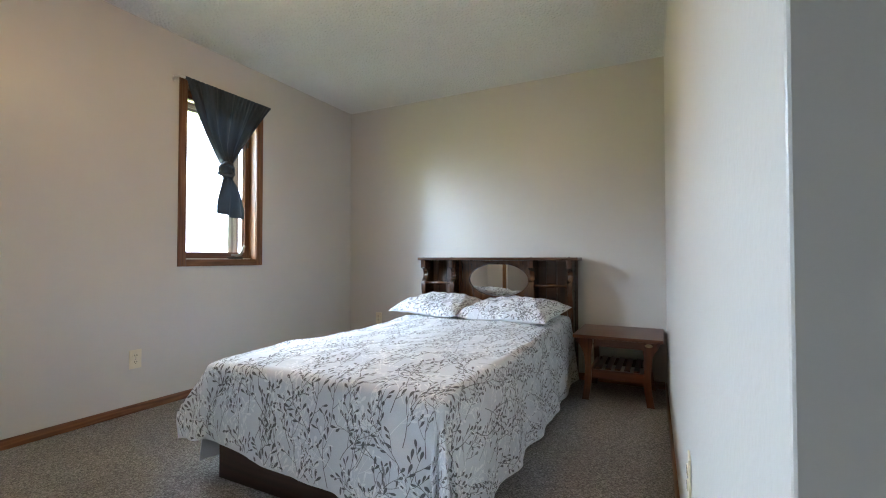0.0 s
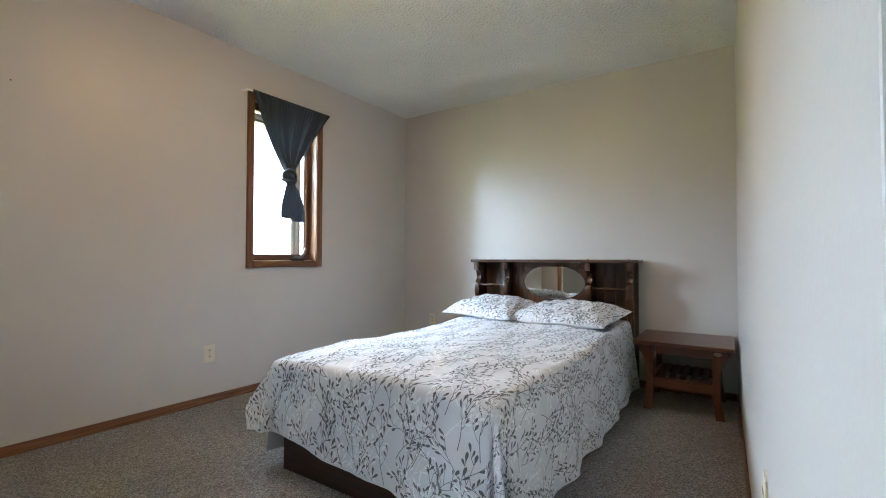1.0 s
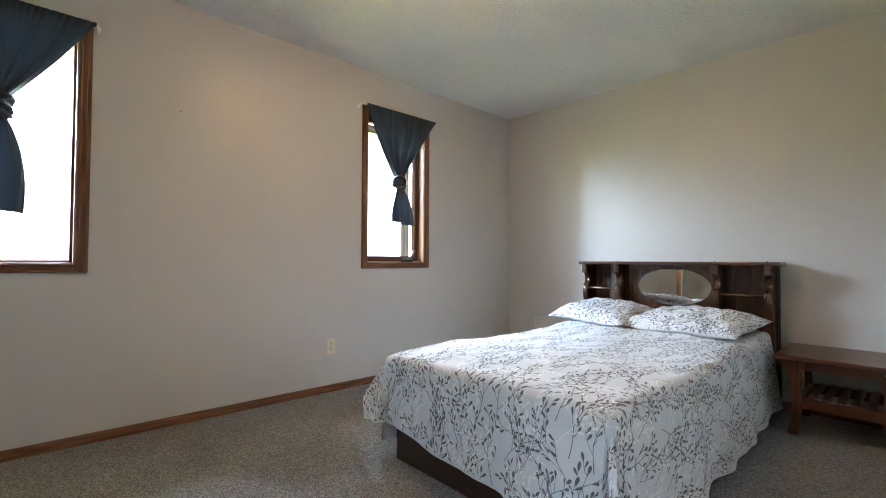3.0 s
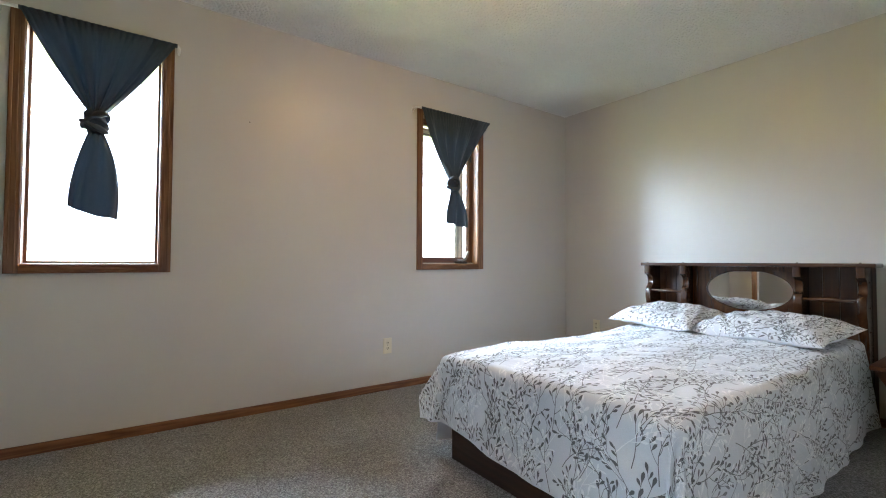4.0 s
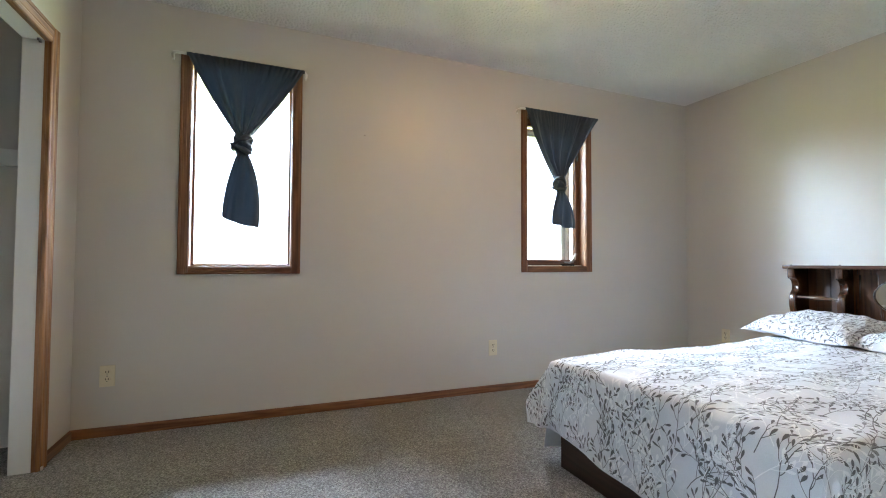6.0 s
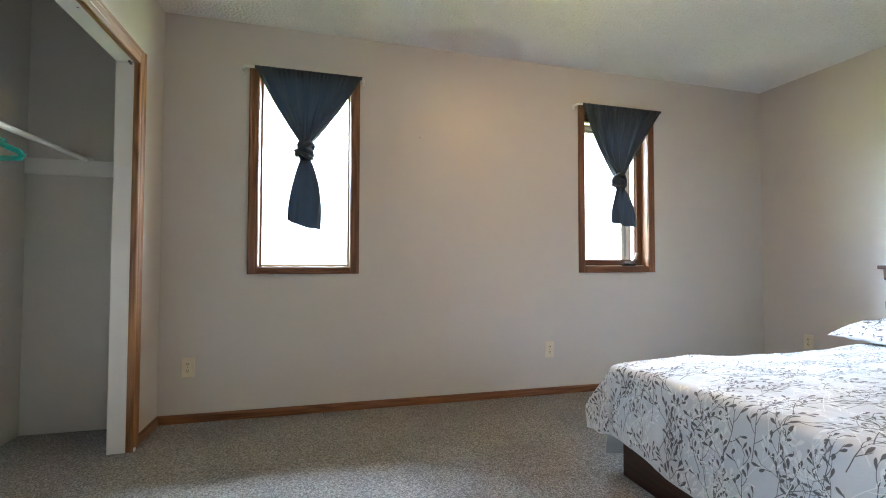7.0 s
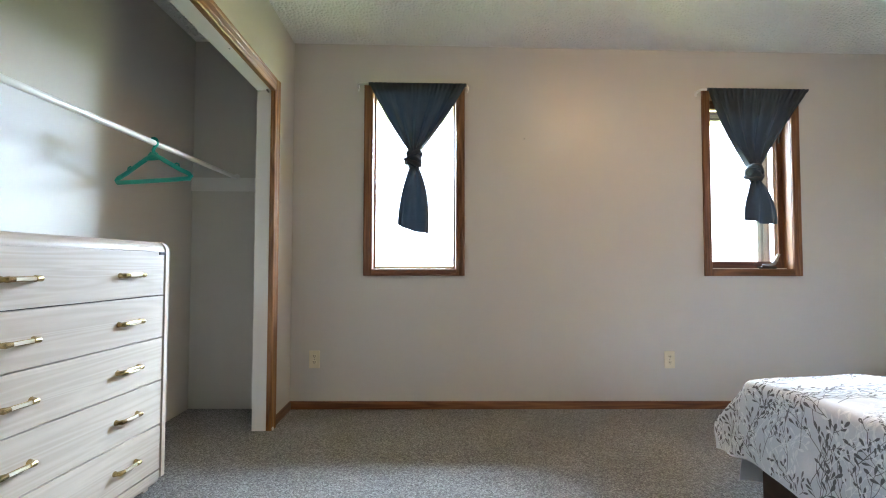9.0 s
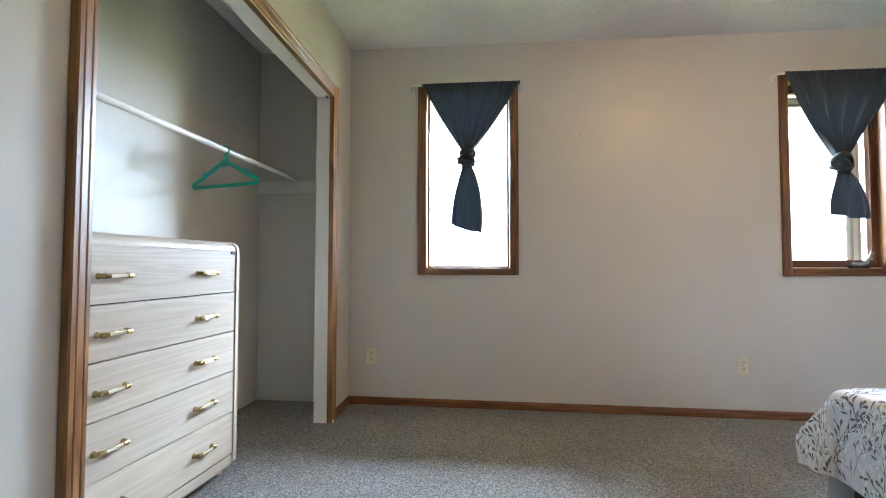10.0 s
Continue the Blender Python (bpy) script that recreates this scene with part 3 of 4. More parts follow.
# ---- bed ----
XL, XR, YF, RAD = -1.488, -0.382, 1.640, 0.036
YH = 3.70
OVL, OVR, OVF = 0.21, 0.480, 0.335
bed = thing("bed", (-0.94, 1.62, 0), "low bed frame with a dark brown panelled plinth", "bed")
PX0, PX1, PY0, PY1, PZ = -1.442, XR - 0.02, 1.632, 3.70, 0.24
part("plinth_panel", box((PX0, PX1, PY0, PY0 + 0.018, 0, PZ)), PLINTH[0], bed, "dark umber laminate panel", bevel=0.002)
part("plinth_panel", box((PX0, PX0 + 0.018, PY0 + 0.0185, PY1, 0, PZ)), PLINTH[1], bed, bevel=0.002)
part("plinth_panel", box((PX1 - 0.018, PX1, PY0 + 0.0185, PY1, 0, PZ)), PLINTH[1], bed, bevel=0.002)
part("deck", box((XL - 0.02, XR + 0.02, YF + 0.0, YH, PZ + 0.001, PZ + 0.02)), PLINTH[0], bed)


def top_z(x, y):
    u = (x + 0.94) / 0.58
    z = np.interp(y, [1.5, 1.75, 2.05, 2.35, 2.7, 3.1, 3.8], [0.480, 0.496, 0.502, 0.486, 0.482, 0.498, 0.512])
    return z + 0.020 * (1 - np.clip(u, -1, 1) ** 2) + 0.004 * u + 0.003 * np.sin(9 * x + 4 * y) + 0.0025 * np.sin(17 * y - 6 * x + 1) + 0.002 * np.sin(31 * x + 11 * y)


WRINKLES = [(random.Random(90 + k).uniform(18, 60), random.Random(190 + k).uniform(0, 3.14), random.Random(290 + k).uniform(0, 6)) for k in range(9)]


def wrinkle(a, b):
    """Small irregular creases of laid cloth, in metres."""
    w = 0
    for f, ang, ph in WRINKLES:
        q = a * math.cos(ang) + b * math.sin(ang) + 0.05 * np.sin(7 * a + ph) * np.cos(6 * b - ph)
        w = w + (1 - np.abs(np.sin(q * f / 2 + ph))) ** 3 * 22.0 / f * 0.0018
    return w


def longer(x):
    """How much longer the foot's drop is than at the window side."""
    return 1 + 0.42 * (x - XL) / (XR - XL)


def spread_at(s, l):
    """The bedspread, from its flat cloth (s across from the window side's hem, l from the foot's hem) to its place on the bed."""
    a_l, a_r = np.maximum(0, OVL - s), np.maximum(0, s - OVL - (XR - XL))
    a, side = a_l + a_r, np.where(a_l > 0, -1.0, 1.0)
    b = np.maximum(0, OVF - l)
    xe = np.clip(XL + s - OVL, XL, XR)
    b = b * longer(xe)
    ye = YF + np.maximum(0, l - OVF)
    d = (a ** 5 + b ** 5) ** 0.2
    h = np.maximum(np.hypot(a, b), 1e-9)
    ox, oy = side * a / h, -b / h
    corner = np.minimum(a, b) / h * 1.4
    arc = RAD * np.pi / 2
    th = np.minimum(d, arc) / RAD
    rest = np.maximum(0, d - arc)
    flare = np.where((a_r > 0) & (b <= 0), 0.10, 0.05) + np.where(side < 0, 0.42, 0.10) * corner
    grow = rest / 0.3
    fold = (0.012 * np.sin(9.0 * ye + 1.9 * np.sin(3.1 * ye)) + 0.006 * np.sin(23 * ye + 2.2 * np.sin(4.3 * ye))) * (a > 0) * np.where(side < 0, 1.0, 0.45) + 0.011 * np.sin(11 * xe + 1.2) * (b > 0) + 0.006 * np.sin(29 * xe + 17 * ye)
    fold = fold * (1 - corner) + np.where(side < 0, 0.03, 0.05) * corner * np.sin(9 * np.arctan2(b, a + 1e-9) + 0.7)
    out = RAD * np.sin(th) + rest * flare + fold * grow
    drop = RAD * (1 - np.cos(th)) + rest * np.sqrt(1 - flare ** 2)
    # the cloth is pulled into slanting folds at the foot's outer corner
    near = XR - xe
    out = out + 0.013 * np.sin(30 * (0.75 * near + rest)) * np.exp(-(near / 0.24) ** 2) * np.minimum(1, rest / 0.1) * (b > 0) * (a <= 0)
    crease = wrinkle(s, l)
    out = out + crease * np.minimum(1, rest / 0.08) * 1.6
    z = top_z(xe, ye) + crease * (1 - np.minimum(1, d / 0.06)) - drop
    low = np.maximum(0, 0.012 - z)
    out = out + low * 0.8
    z = np.maximum(z, 0.012 + 0.002 * np.sin(40 * ye))
    return xe + ox * out, ye + oy * out, z


SW, SL = OVL + (XR - XL) + OVR, OVF + (YH - YF)
spread = tagged(new("bedspread"), "white cotton bedspread with grey leaf sprig print, draped over the bed", "bedspread")
spread.matrix_world = pose(-0.94, 1.6, 0.5)
part("cover", sheet_mesh(spread_at, np.linspace(0, SW, 140), np.linspace(0, SL, 170), 0.004), SPREAD, spread, smooth=True)


def sprigs(width, height, step, rng, size=1.0):
    """Printed sprigs over a flat cloth: forked stems with drop-shaped leaves, kept apart from one another, as lists of ribbons (points, half widths) by tone."""
    out, taken = ([], [], []), ({}, {})

    def free(layer, p, gap):
        """Whether a spot is clear of other leaves; if so it is taken."""
        g = 0.02
        i, j = int(p[0] // g), int(p[1] // g)
        n = int(gap // g) + 1
        for a in range(i - n, i + n + 1):
            for b in range(j - n, j + n + 1):
                for q in taken[layer].get((a, b), ()):
                    if math.hypot(p[0] - q[0], p[1] - q[1]) < gap:
                        return False
        taken[layer].setdefault((i, j), []).append(p)
        return True

    def leaf(tone, p, ang, ln, wd):
        mid = (p[0] + math.cos(ang) * ln * 0.6, p[1] + math.sin(ang) * ln * 0.6)
        if not free(0 if tone < 2 else 1, mid, 0.0178 * size):
            return
        n = 5
        pts = [(p[0] + math.cos(ang) * ln * k / n, p[1] + math.sin(ang) * ln * k / n) for k in range(n + 1)]
        out[tone].append((pts, [wd * w for w in (0.12, 0.36, 0.74, 1.0, 0.92, 0.22)]))

    def stem(tone, p, ang, ln, curve, w0):
        pts, n = [p], 7
        for k in range(n):
            ang += curve / n
            p = (p[0] + math.cos(ang) * ln / n, p[1] + math.sin(ang) * ln / n)
            pts.append(p)
        out[tone].append((pts, [w0 * (1 - 0.5 * k / n) for k in range(n + 1)]))
        return pts, ang

    def sprig(tone, x, y, ang, ln):
        pts, end = stem(tone, (x, y), ang, ln, rng.uniform(-0.8, 0.8), 0.0015 * size)
        side = rng.choice((-1, 1))
        for k in range(2, 8):
            side = -side
            base = pts[k]
            dirn = math.atan2(pts[k][1] - pts[k - 1][1], pts[k][0] - pts[k - 1][0])
            sub, e = stem(tone, base, dirn + side * rng.uniform(0.5, 0.95), ln * rng.uniform(0.2, 0.42) * (1.1 - 0.08 * k), -side * rng.uniform(0.2, 0.8), 0.0012 * size)
            for j in (4, 6):
                leaf(tone, sub[j], e + rng.choice((-1, 1)) * rng.uniform(0.4, 0.8), size * rng.uniform(0.022, 0.034), size * rng.uniform(0.0036, 0.0055))
            leaf(tone, sub[7], e, size * rng.uniform(0.027, 0.037), size * 0.0056)
        leaf(tone, pts[-1], end, size * 0.034, size * 0.0054)

    starts = []
    y, row = -0.12, 0
    while y < height:
        x = (step / 2 if row % 2 else 0.0) - 0.05
        while x < width:
            starts.append((x + rng.uniform(-0.15, 0.15) * step, y + rng.uniform(-0.18, 0.18) * step))
            x += step
        y += step * 0.95
        row += 1
    rng.shuffle(starts)
    for k, (x, y) in enumerate(starts):
        sprig(0 if k % 5 else 1, x, y, math.pi / 2 + rng.uniform(-0.8, 0.8), size * rng.uniform(0.16, 0.27))
    for x, y in starts:
        if rng.random() < 0.6:
            sprig(2, x + step * 0.5, y + step * 0.4, math.pi / 2 + rng.uniform(-0.9, 0.9), size * rng.uniform(0.16, 0.25))
    return out


def print_on(fn, ribbons, w, h, lift, inside):
    """Lays flat ribbons on the surface fn, a hair above it; what falls outside the cloth is left off."""
    bm_v, bm_f = [], []
    for pts, widths in ribbons:
        P, widths = np.array(pts), np.array(widths)
        keep = (P[:, 0] > 0.006) & (P[:, 1] > 0.006) & (P[:, 0] < w - 0.006) & (P[:, 1] < h - 0.006)
        if inside:
            keep &= inside(P[:, 0], P[:, 1])
        if not keep.all():
            first = int(np.argmax(keep))
            last = first
            while last < len(P) and keep[last]:
                last += 1
            if last - first < 3:
                continue
            P, widths = P[first:last], widths[first:last]
        D = np.gradient(P, axis=0)
        D /= np.maximum(np.linalg.norm(D, axis=1, keepdims=True), 1e-9)
        N = np.stack([-D[:, 1], D[:, 0]], 1) * widths[:, None]
        base = len(bm_v)
        bm_v.extend(np.stack([P - N, P + N], 1).reshape(-1, 2))
        bm_f.extend((base + 2 * k, base + 2 * k + 1, base + 2 * k + 3, base + 2 * k + 2) for k in range(len(P) - 1))
    if not bm_v:
        return None
    A = np.array(bm_v)
    e = 0.002
    p = np.stack(fn(A[:, 0], A[:, 1]), 1)
    du = np.stack(fn(A[:, 0] + e, A[:, 1]), 1) - np.stack(fn(A[:, 0] - e, A[:, 1]), 1)
    dv = np.stack(fn(A[:, 0], A[:, 1] + e), 1) - np.stack(fn(A[:, 0], A[:, 1] - e), 1)
    n = np.cross(du, dv)
    n /= np.maximum(np.linalg.norm(n, axis=1, keepdims=True), 1e-9)
    me = bpy.data.meshes.new("leaf_print")
    me.from_pydata((p + lift * n).tolist(), [], bm_f)
    me.polygons.foreach_set("use_smooth", [True] * len(me.polygons))
    return me


def add_print(fn, w, h, parent, step, seed, size=1.0, lift=0.0018, inside=None):
    for tone, ribbons in enumerate(sprigs(w, h, step, random.Random(seed), size)):
        me = print_on(fn, ribbons, w, h, lift, inside)
        if me:
            me.materials.append(PRINTS[tone])
            ob = new("leaf_print", me)
            ob.parent = parent
            ob.matrix_parent_inverse = parent.matrix_world.inverted()
            tagged(ob, ("dark grey leaf sprigs", "mid grey leaf sprigs", "pale white leaf sprigs")[tone], kind="stuff")


bpy.context.view_layer.update()
DROP = 0.42 * OVF    # the longest drop at the foot reaches this far below the shortest


def spread_true(s, l):
    """The same cloth by its true lengths, l from the longest drop's hem."""
    k = longer(np.clip(XL + s - OVL, XL, XR))
    m = l - DROP
    return spread_at(s, np.where(m < OVF, OVF - (OVF - m) / k, m))


def on_cloth(s, l):
    """Whether a spot lies above the slanting hem at the foot."""
    return l - DROP > OVF - (OVF - 0.006) * longer(np.clip(XL + s - OVL, XL, XR))


add_print(spread_true, SW, SL + DROP, spread, 0.104, 4, 0.95, inside=on_cloth)

# mattress under the cover, and the white sheet that hangs below its hem
part("mattress", box((XL - 0.005, XR + 0.005, YF - 0.003, YH, PZ + 0.021, 0.43)), SHEET, bed, bevel=0.02)


def sheet_side(u, v):
    y = 1.615 + 1.9 * u
    x = XL - 0.020 - 0.030 * v - 0.016 * v * np.sin(48 * u * 1.9 + 1.0)
    z = 0.33 - 0.275 * v + 0.012 * np.sin(11 * u)
    return x, y, z


part("sheet_hem", sheet_mesh(sheet_side, np.linspace(0, 1, 60), np.linspace(0, 1, 12), 0.003), SHEET, bed, "white sheet hanging below the cover", smooth=True)

# ---- pillows ----


def build_pillow(cx, cy, w, d, height, turn, tilt, seed, lift):
    m = pose(cx, cy, lift, 0, 0, turn) @ pose(0, 0, 0, tilt)
    M = np.array(m)
    rng = random.Random(seed)
    ph = [rng.uniform(0, 6) for _ in range(6)]

    def shape(s, l, up=1.0):
        u, v = np.sin((s / w * 2 - 1) * 1.38) / math.sin(1.38), np.sin((l / d * 2 - 1) * 1.38) / math.sin(1.38)
        fl = 0.985
        cu, cv = np.clip(np.abs(u) / fl, 0, 1), np.clip(np.abs(v) / fl, 0, 1)
        fill = np.maximum(0, (1 - cu ** 3.4)) ** 0.52 * np.maximum(0, (1 - cv ** 2.6)) ** 0.52
        crease = 1.7 * wrinkle(s * 1.2 + ph[5], l * 1.2) + 0.003 * np.sin(7 * u + 5 * v + ph[0]) + 0.005 * np.sin(12 * v - 4 * u + ph[1]) + 0.004 * np.sin(19 * u + 9 * v + ph[2])
        droop = 0.010 * np.sin(3.2 * u + ph[3]) * np.abs(v) ** 3 + 0.012 * np.sin(2.7 * v + ph[4]) * np.abs(u) ** 3
        x = u * w / 2 * (1 - 0.07 * (1 - v * v) * np.abs(u) ** 3)
        y = v * d / 2 * (1 - 0.06 * (1 - u * u) * np.abs(v) ** 3)
        z = up * fill * height * (0.62 if up > 0 else 0.38) + crease * fill + droop
        p = np.stack([x, y, z, np.ones_like(x)], -1) @ M.T
        return p[..., 0], p[..., 1], p[..., 2]
    p = new("pillow")
    p.matrix_world = m
    tagged(p, "plump pillow in a white sham with grey leaf print", "pillow", "pillows on the bed")
    us, vs = np.linspace(0, w, 60), np.linspace(0, d, 46)
    bm = sheet_mesh(lambda a, b: shape(a, b, 1.0), us, vs)
    under = sheet_mesh(lambda a, b: shape(a, b, -1.0), us, vs)
    tmp = bpy.data.meshes.new("under")
    under.to_mesh(tmp)
    under.free()
    bm.from_mesh(tmp)
    bpy.data.meshes.remove(tmp)
    bmesh.ops.remove_doubles(bm, verts=bm.verts, dist=0.0004)
    part("sham", bm, SPREAD, p, smooth=True)
    add_print(lambda a, b: shape(a, b, 1.0), w, d, p, 0.072, seed, 0.96, 0.0022)
    return p


bpy.context.view_layer.update()
build_pillow(-1.285, 3.385, 0.62, 0.48, 0.120, -9, 9, 11, 0.574)
build_pillow(-0.684, 3.362, 0.69, 0.50, 0.122, -8, 8, 23, 0.566)

# ---- headboard ----
HX0, HX1, HB, HF = -1.690, -0.303, 3.955, 3.755    # ends, back panel, front of the shelf
hb = thing("headboard", (-1.0, 3.86, 0), "dark pine bookcase headboard with an oval mirror and turned rails", "headboard")
part("shelf", box((HX0, HX1, HF - 0.005, HB, 0.928, 0.953)), PINE[0], hb, "polished dark pine top shelf", bevel=0.006)
NB = 16
for k in range(NB):
    a = HX0 + 0.03 + (HX1 - HX0 - 0.06) * k / NB
    b = HX0 + 0.03 + (HX1 - HX0 - 0.06) * (k + 1) / NB
    part("plank", box((a + 0.0015, b - 0.0015, HB - 0.016, HB - 0.001, 0.03, 0.927)), PLANK, hb, bevel=0.003)


def scallop(x0, x1, parent, y_back):
    """An upright with a swept front edge: square block, hollow, shoulder, hollow."""
    f = HF + 0.012
    edge = [(f, 0.9275), (f, 0.868)]
    for k in range(13):
        t = k / 12
        edge.append((f + 0.012 + 0.050 * math.sin(math.pi * (t * 0.95)) ** 0.8, 0.866 - 0.115 * t))
    for k in range(1, 13):
        t = k / 12
        edge.append((f + 0.020 - 0.016 * math.sin(math.pi * t) + 0.028 * t, 0.748 - 0.16 * t))
    edge += [(f + 0.06, 0.50), (f + 0.06, -0.02), (y_back, -0.02), (y_back, 0.9275)]
    bm = prism(edge, 0, x0, x1)
    rim = [e for e in bm.edges if abs(e.verts[0].co.x - e.verts[1].co.x) < 1e-6 and max(v.co.y for v in e.verts) < y_back - 0.01]
    bmesh.ops.bevel(bm, geom=rim, offset=0.006, segments=3, affect="EDGES", profile=0.5)
    part("upright", bm, PINE[2], parent, smooth=True)


UPS = [(-1.668, -1.626), (-1.388, -1.346), (-0.690, -0.648), (-0.392, -0.350)]
for a, b in UPS:
    scallop(a, b, hb, HB - 0.0165)
for (a, b) in ((UPS[0][1], UPS[1][0]), (UPS[2][1], UPS[3][0])):
    n = 17
    pts = [(a - 0.004 + (b - a + 0.008) * k / (n - 1), HF + 0.055, 0.730) for k in range(n)]
    tp = [0.5, 0.85, 0.5, 0.62, 0.72] + [0.85 + 0.5 * math.sin(math.pi * k / 6) for k in range(7)] + [0.72, 0.62, 0.5, 0.85, 0.5]
    part("spindle", tube(pts, 0.0145, 12, taper=tp), PINE[0], hb, "turned spindle rail", smooth=True)
for x in (-1.66, -1.38, -0.68, -0.385):
    part("screw_plug", tube([(x + 0.012, HF + 0.03, 0.953), (x + 0.012, HF + 0.03, 0.958)], 0.006, 10, taper=[1, 0.6]), PINE[0], hb)
for z in (0.84, 0.69, 0.55):
    part("screw_plug", tube([(-0.3505, HF + 0.11, z), (-0.3455, HF + 0.11, z)], 0.006, 10, taper=[1, 0.6]), PINE[0], hb)

# middle bay: board with an oval hole, mirror behind it
MX, MZ, MRX, MRZ, MY = -0.984, 0.762, 0.264, 0.139, HB - 0.055
bm = bmesh.new()
x0, x1, z0, z1, n = UPS[1][1] + 0.002, UPS[2][0] - 0.002, 0.45, 0.9265, 64


def square_ring(t):
    c, s = math.cos(t), math.sin(t)
    hx0, hx1, hz0, hz1 = MX - x0, x1 - MX, MZ - z0, z1 - MZ
    k = min((hx1 if c > 0 else hx0) / max(abs(c), 1e-6), (hz1 if s > 0 else hz0) / max(abs(s), 1e-6))
    return MX + c * k, MZ + s * k


angles = sorted([2 * math.pi * k / n for k in range(n)] + [math.atan2(z - MZ, x - MX) % (2 * math.pi) for x in (x0, x1) for z in (z0, z1)])
hole = [(MX + (MRX) * math.cos(t), MZ + MRZ * math.sin(t)) for t in angles]
ring = [square_ring(t) for t in angles]
lay = [[bm.verts.new((x, y, z)) for x, z in loop] for y in (MY - 0.014, MY) for loop in (hole, ring)]
for i in range(len(angles)):
    j = (i + 1) % len(angles)
    bm.faces.new((lay[0][i], lay[0][j], lay[1][j], lay[1][i]))
    bm.faces.new((lay[2][i], lay[2][j], lay[3][j], lay[3][i]))
    bm.faces.new((lay[0][i], lay[0][j], lay[2][j], lay[2][i]))
    bm.faces.new((lay[1][i], lay[1][j], lay[3][j], lay[3][i]))
part("mirror_board", bm, PINE[2], hb)
glass = prism(ellipse(MX, MZ, MRX + 0.006, MRZ + 0.006, 64), 1, MY + 0.0075, MY + 0.0125)
bmesh.ops.rotate(glass, verts=glass.verts, cent=(MX, MY + 0.0075, MZ), matrix=Matrix.Rotation(radians(1.1), 3, "Z"))   # it hangs a little askew
part("mirror", glass, MIRROR, hb, "oval bevelled mirror")
for k in range(7):
    a = x0 + (x1 - x0) * k / 7
    part("valance_board", box((a + 0.001, a + (x1 - x0) / 7 - 0.001, MY - 0.022, MY - 0.0145, 0.893, 0.9265)), PINE[2], hb, bevel=0.002)

# ---- nightstand ----
ns = thing("nightstand", (0, 3.66, 0), "reddish cherry stained nightstand with splayed legs and a slatted shelf", "nightstand")
NX0, NX1, NF, NBK, NT = -0.283, 0.268, 3.415, 3.935, 0.437
part("tabletop", box((NX0, NX1, NF, NBK, NT - 0.022, NT)), CHERRY[0], ns, "cherry stained top with a bevelled edge", bevel=0.005)


def bracket_leg(side, y0, y1):
    """A curved leg: wide at the apron, narrow at the shelf, splayed at the foot. side is -1 or 1."""
    cx = (NX0 + NX1) / 2
    zs = [NT - 0.0225, 0.385, 0.35, 0.31, 0.26, 0.21, 0.15, 0.10, 0.05, 0.0]
    outer = [0.262, 0.250, 0.226, 0.209, 0.201, 0.199, 0.201, 0.206, 0.213, 0.222]
    inner = [0.150, 0.150, 0.156, 0.162, 0.164, 0.161, 0.160, 0.163, 0.170, 0.178]
    prof = [(cx + side * o, z) for o, z in zip(outer, zs)] + [(cx + side * i, z) for i, z in zip(inner[::-1], zs[::-1])]
    part("leg", prism(prof, 1, y0, y1), CHERRY[2], ns)


for sd in (-1, 1):
    bracket_leg(sd, NF + 0.032, NF + 0.062)
    bracket_leg(sd, NBK - 0.062, NBK - 0.032)
    xs = sorted((-0.0025 + sd * 0.164, -0.0025 + sd * 0.184))
    part("side_rail", box((xs[0], xs[1], NF + 0.0625, NBK - 0.0625, 0.16, 0.205)), CHERRY[1], ns, bevel=0.002)
    part("side_rail", box((xs[0], xs[1], NF + 0.0625, NBK - 0.0625, 0.365, 0.4145)), CHERRY[1], ns, bevel=0.002)
for yy in (NF + 0.034, NBK - 0.060):
    part("apron", box((-0.152, 0.147, yy, yy + 0.024, 0.362, 0.4145)), CHERRY[0], ns, bevel=0.002)
    part("stretcher", box((-0.163, 0.158, yy, yy + 0.024, 0.150, 0.207)), CHERRY[0], ns, bevel=0.002)
for k in range(5):
    a = -0.14 + 0.058 * k
    part("shelf_slat", box((a, a + 0.036, NF + 0.059, NBK - 0.061, 0.208, 0.218)), CHERRY[1], ns, bevel=0.002)
part("badge", prism(ellipse(0.183, 0.392, 0.023, 0.011, 24), 1, NF + 0.0285, NF + 0.0315), BADGE, ns, "pale oval maker's badge", smooth=False)

# ---- closet: rod, cleat, hanger ----
tagged(part("wall_cleat", box((WX, WX + 0.019, BACKY, CY - 0.096, 1.440, 1.527)), TRIM_WHITE, bevel=0.002), "white painted wooden cleat on the closet end wall", "cleat")
rod = thing("closet_rod", (-1.5, -0.98, 1.51), "white metal closet hanging rod", "closet rod")
part("rod", tube([(WX + 0.004, -0.965, 1.530), (OX1 + 0.35, -0.965, 1.500)], 0.0125, 16), ROD_WHITE, rod, smooth=True)
part("socket", tube([(WX, -0.965, 1.530), (WX + 0.022, -0.965, 1.530)], 0.024, 18, taper=[1, 0.8]), ROD_WHITE, rod, smooth=True)
hang = thing("clothes_hanger", (-1.765, -0.98, 1.51), "teal plastic clothes hanger on the closet rod", "hanger", turn=0)
HD = Vector((0.13, 0.42, 0.0)).normalized()
HC = Vector((-1.765, -0.98, 0))


def hp(a, z):
    return HC + HD * a + Vector((0, 0, z))


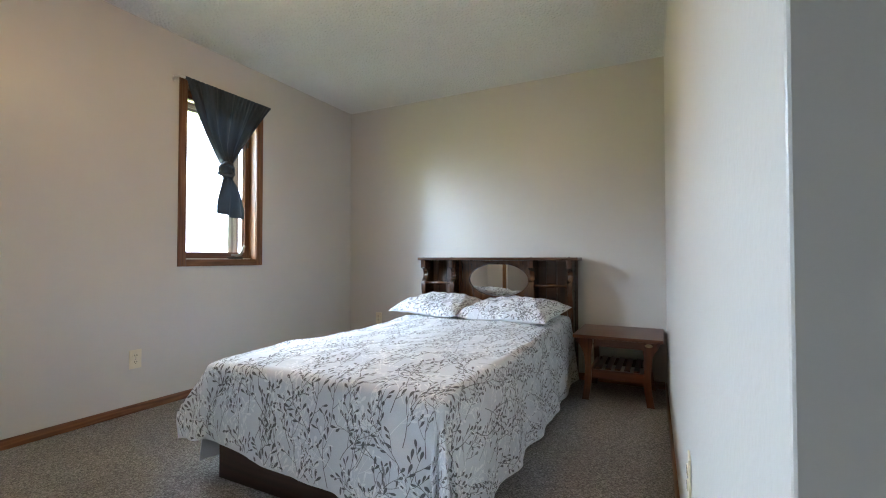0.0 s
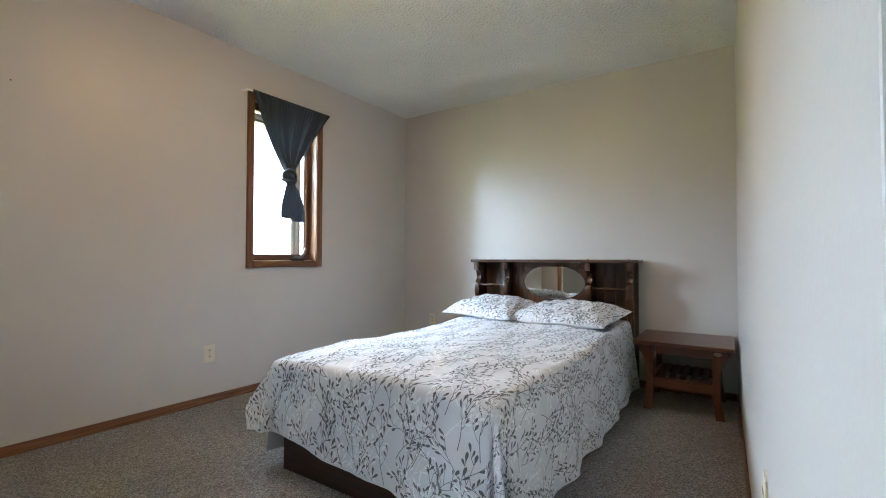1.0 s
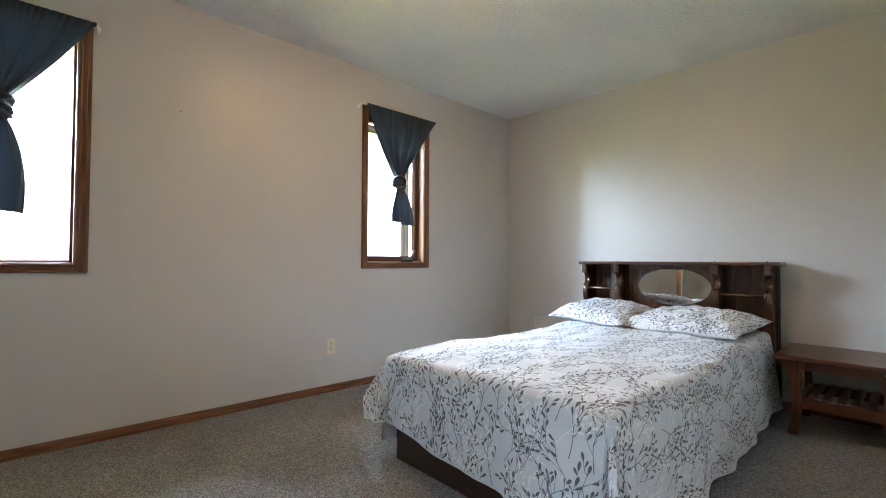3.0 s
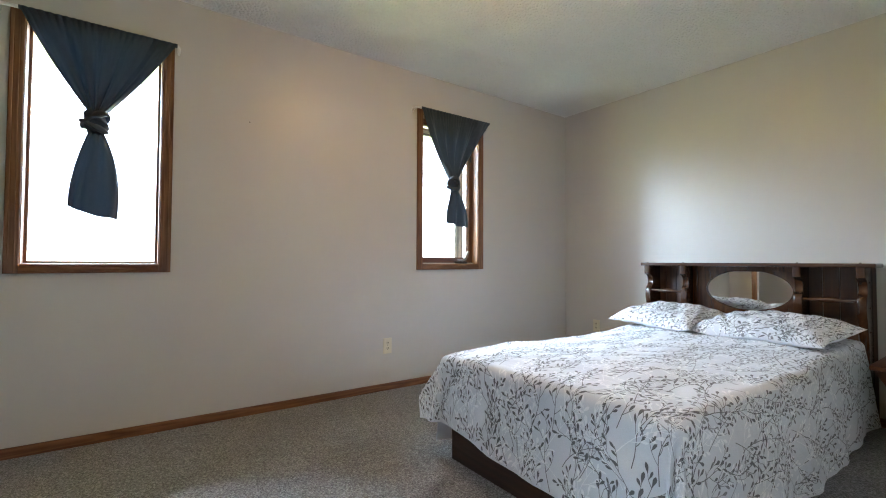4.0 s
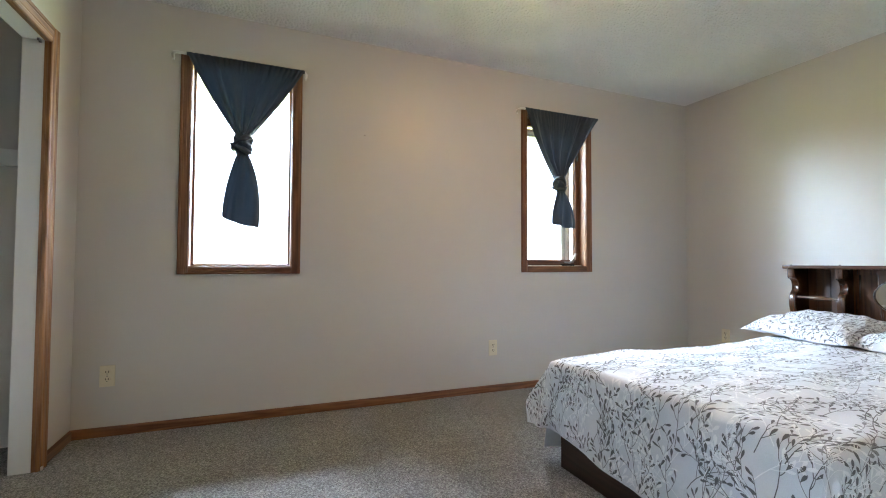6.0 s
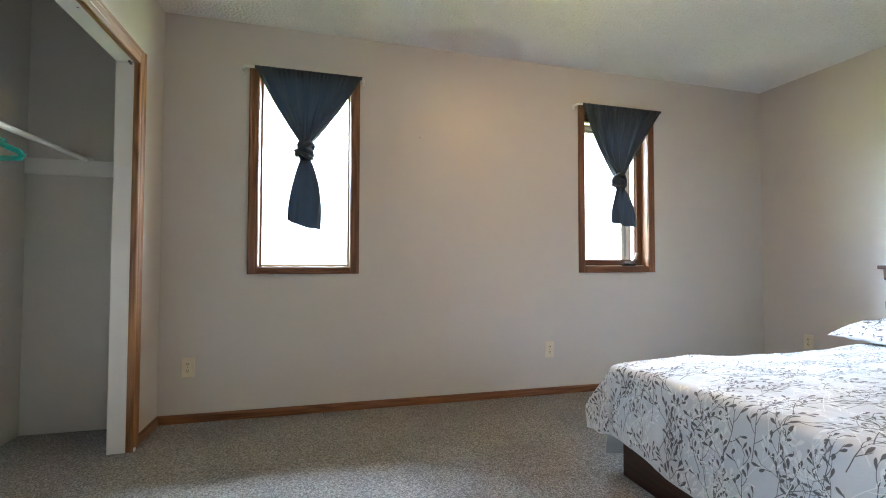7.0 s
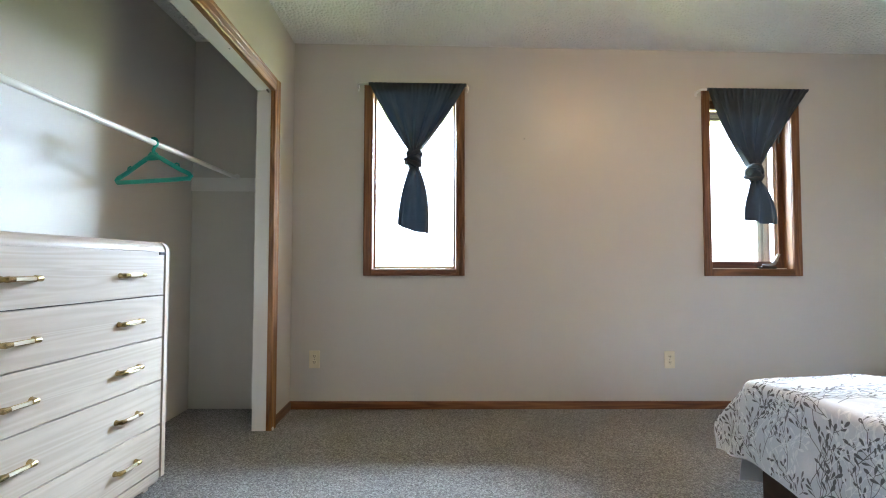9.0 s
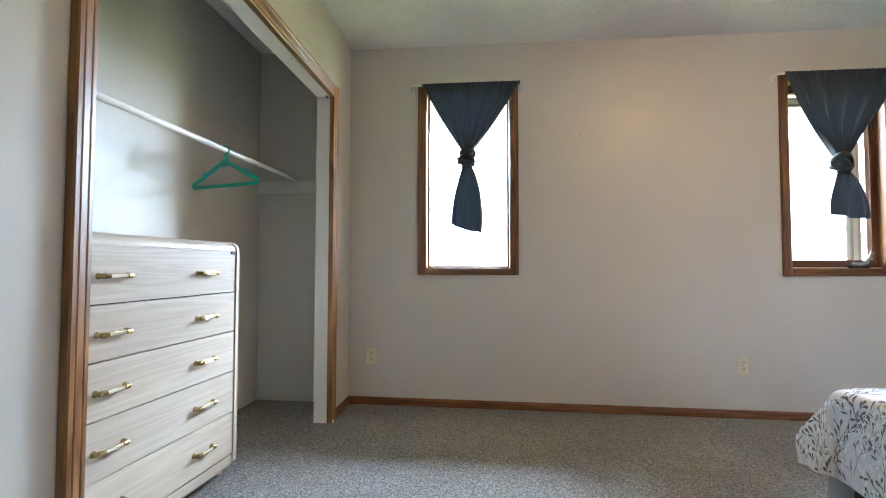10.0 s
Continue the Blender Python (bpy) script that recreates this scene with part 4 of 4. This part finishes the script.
body = [hp(0.0, 1.445), hp(0.035, 1.436), hp(0.10, 1.402), hp(0.16, 1.371), hp(0.205, 1.352), hp(0.217, 1.340), hp(0.208, 1.330), hp(0.10, 1.329), hp(0, 1.329), hp(-0.10, 1.329), hp(-0.208, 1.330), hp(-0.217, 1.340), hp(-0.205, 1.352),
        hp(-0.16, 1.371), hp(-0.10, 1.402), hp(-0.035, 1.436)]
part("frame", tube(body, 0.0105, 10, closed=True), TEAL, hang, smooth=True)
web = bmesh.new()
quad = [hp(-0.05, 1.425), hp(0.05, 1.425), hp(0.016, 1.462), hp(-0.016, 1.462)]
nrm = HD.cross(Vector((0, 0, 1))) * 0.005
v0, v1 = [web.verts.new(q + nrm) for q in quad], [web.verts.new(q - nrm) for q in quad]
web.faces.new(v0)
web.faces.new(v1)
for i in range(4):
    j = (i + 1) % 4
    web.faces.new((v0[i], v0[j], v1[j], v1[i]))
part("web", web, TEAL, hang)
for a in (-0.135, 0.135):
    nib = [hp(a - 0.016, 1.386), hp(a - 0.012, 1.398), hp(a, 1.403), hp(a + 0.012, 1.398), hp(a + 0.016, 1.386)]
    part("strap_hook", tube(nib, 0.0038, 8), TEAL, hang, smooth=True)
ZR = 1.5055
hook = [hp(0.0, 1.455), hp(0.0, 1.475)] + [hp(0.021 * math.sin(t), ZR - 0.0205 * math.cos(t) + 0.0015) for t in (0.5 + 0.36 * k for k in range(12))]
part("hook", tube(hook, 0.0074, 8), TEAL, hang, smooth=True)

# ---- dresser ----
DX0, DX1, DF, DB, DT = -1.608, -0.752, -0.800, -1.168, 1.026
dr = thing("dresser", (-1.17, -1.0, 0), "whitewashed ash chest with five drawers and brass pulls", "dresser")


def side_panel(xa, xb):
    r = 0.045
    prof = [(DB, 0.056), (DF, 0.056)] + [(DF - r + r * math.cos(t), DT - r + r * math.sin(t)) for t in (math.pi / 2 * k / 8 for k in range(9))] + [(DB, DT)]
    part("side_panel", prism(prof, 0, xa, xb), ASH[2], dr, "pale side panel with a rounded top corner")


side_panel(DX0, DX0 + 0.020)
side_panel(DX1 - 0.020, DX1)
r = 0.04
topp = [(DB, DT - 0.022), (DB, DT - 0.002)] + [(DF - 0.006 - r + r * math.sin(t), DT - 0.002 - r + r * math.cos(t)) for t in (math.pi / 2 * k / 8 for k in range(9))] + [(DF - 0.006, 0.9875), (DF - 0.022, 0.9875), (DF - 0.05, DT - 0.022)]
part("top", prism(topp, 0, DX0 + 0.0205, DX1 - 0.0205), ASH[0], dr, "rounded waterfall front top", smooth=True)
part("back_panel", box((DX0 + 0.0205, DX1 - 0.0205, DB, DB + 0.006, 0.066, DT - 0.0225)), ASH[2], dr)
# shade between the drawers is painted: a near-black block fills the chest
part("gap_backing", box((DX0 + 0.0205, DX1 - 0.0205, DB + 0.0065, DF - 0.03, 0.088, 0.976)), SLOT, dr, "near-black block that puts shade into the drawer gaps")
cuts = [0.985, 0.802, 0.629, 0.453, 0.273, 0.090]
for hi, lo in zip(cuts, cuts[1:]):
    a, b = DX0 + 0.0225, DX1 - 0.0225
    dw = part("drawer", box((a, b, DF - 0.028, DF - 0.005, lo + 0.0022, hi - 0.0022)), ASH[0], dr, bevel=0.002)
    zc = (lo + hi) / 2 - 0.004
    for hx in (-0.985, -1.400):
        ends = [hx - 0.050, hx + 0.050]
        pull = part("pull", box((hx - 0.036, hx + 0.036, DF + 0.0125, DF + 0.0195, zc - 0.0055, zc + 0.0055)), CREAM, dw, "cream enamel pull with brass ends", bevel=0.003)
        for e, sg in zip(ends, (1, -1)):
            part("brass_mount", tube([(e, DF - 0.006, zc), (e, DF + 0.006, zc), (e + sg * 0.004, DF + 0.014, zc), (e + sg * 0.020, DF + 0.017, zc)], 0.0085, 12, taper=[1.25, 0.9, 1.1, 0.85]), BRASS, pull, "polished brass mount", smooth=True)
        part("brass_edge", tube([(hx - 0.038, DF + 0.016, zc + 0.0062), (hx + 0.038, DF + 0.016, zc + 0.0062)], 0.0015, 8), BRASS, pull)
        part("brass_edge", tube([(hx - 0.038, DF + 0.016, zc - 0.0062), (hx + 0.038, DF + 0.016, zc - 0.0062)], 0.0015, 8), BRASS, pull)
part("catch", box((DX0 + 0.024, DX0 + 0.056, DF - 0.006, DF + 0.0004, 0.970, 0.9815)), SLOT, dr, "small dark catch")
kick = [(DF - 0.008, 0.084), (DF - 0.008, 0.052), (DF - 0.016, 0.036), (DF - 0.03, 0.030), (DF - 0.045, 0.030), (DF - 0.045, 0.084)]
part("base_rail", prism(kick, 0, DX0 + 0.0205, DX1 - 0.0205), ASH[0], dr)
for x in (DX0 + 0.035, DX1 - 0.035):
    for y in (DF - 0.065, DB + 0.045):
        part("foot", box((x - 0.014, x + 0.014, y - 0.014, y + 0.014, 0, 0.0555)), ASH[2], dr, bevel=0.002)
# the chest stands a little askew in the closet
dr.matrix_world = pose(DX0, DF, 0, 0, 0, -4.5) @ pose(-DX0, -DF, 0) @ dr.matrix_world

# everything that stands on the floor follows it
bpy.context.view_layer.update()
for ob, y in ((dr, -1.6), (ns, 3.0), (hb, 2.6)):
    ob.matrix_world = pose(0, 0, floor_z(y)) @ ob.matrix_world
hang.matrix_world = pose(0, 0.005, 0.016) @ hang.matrix_world
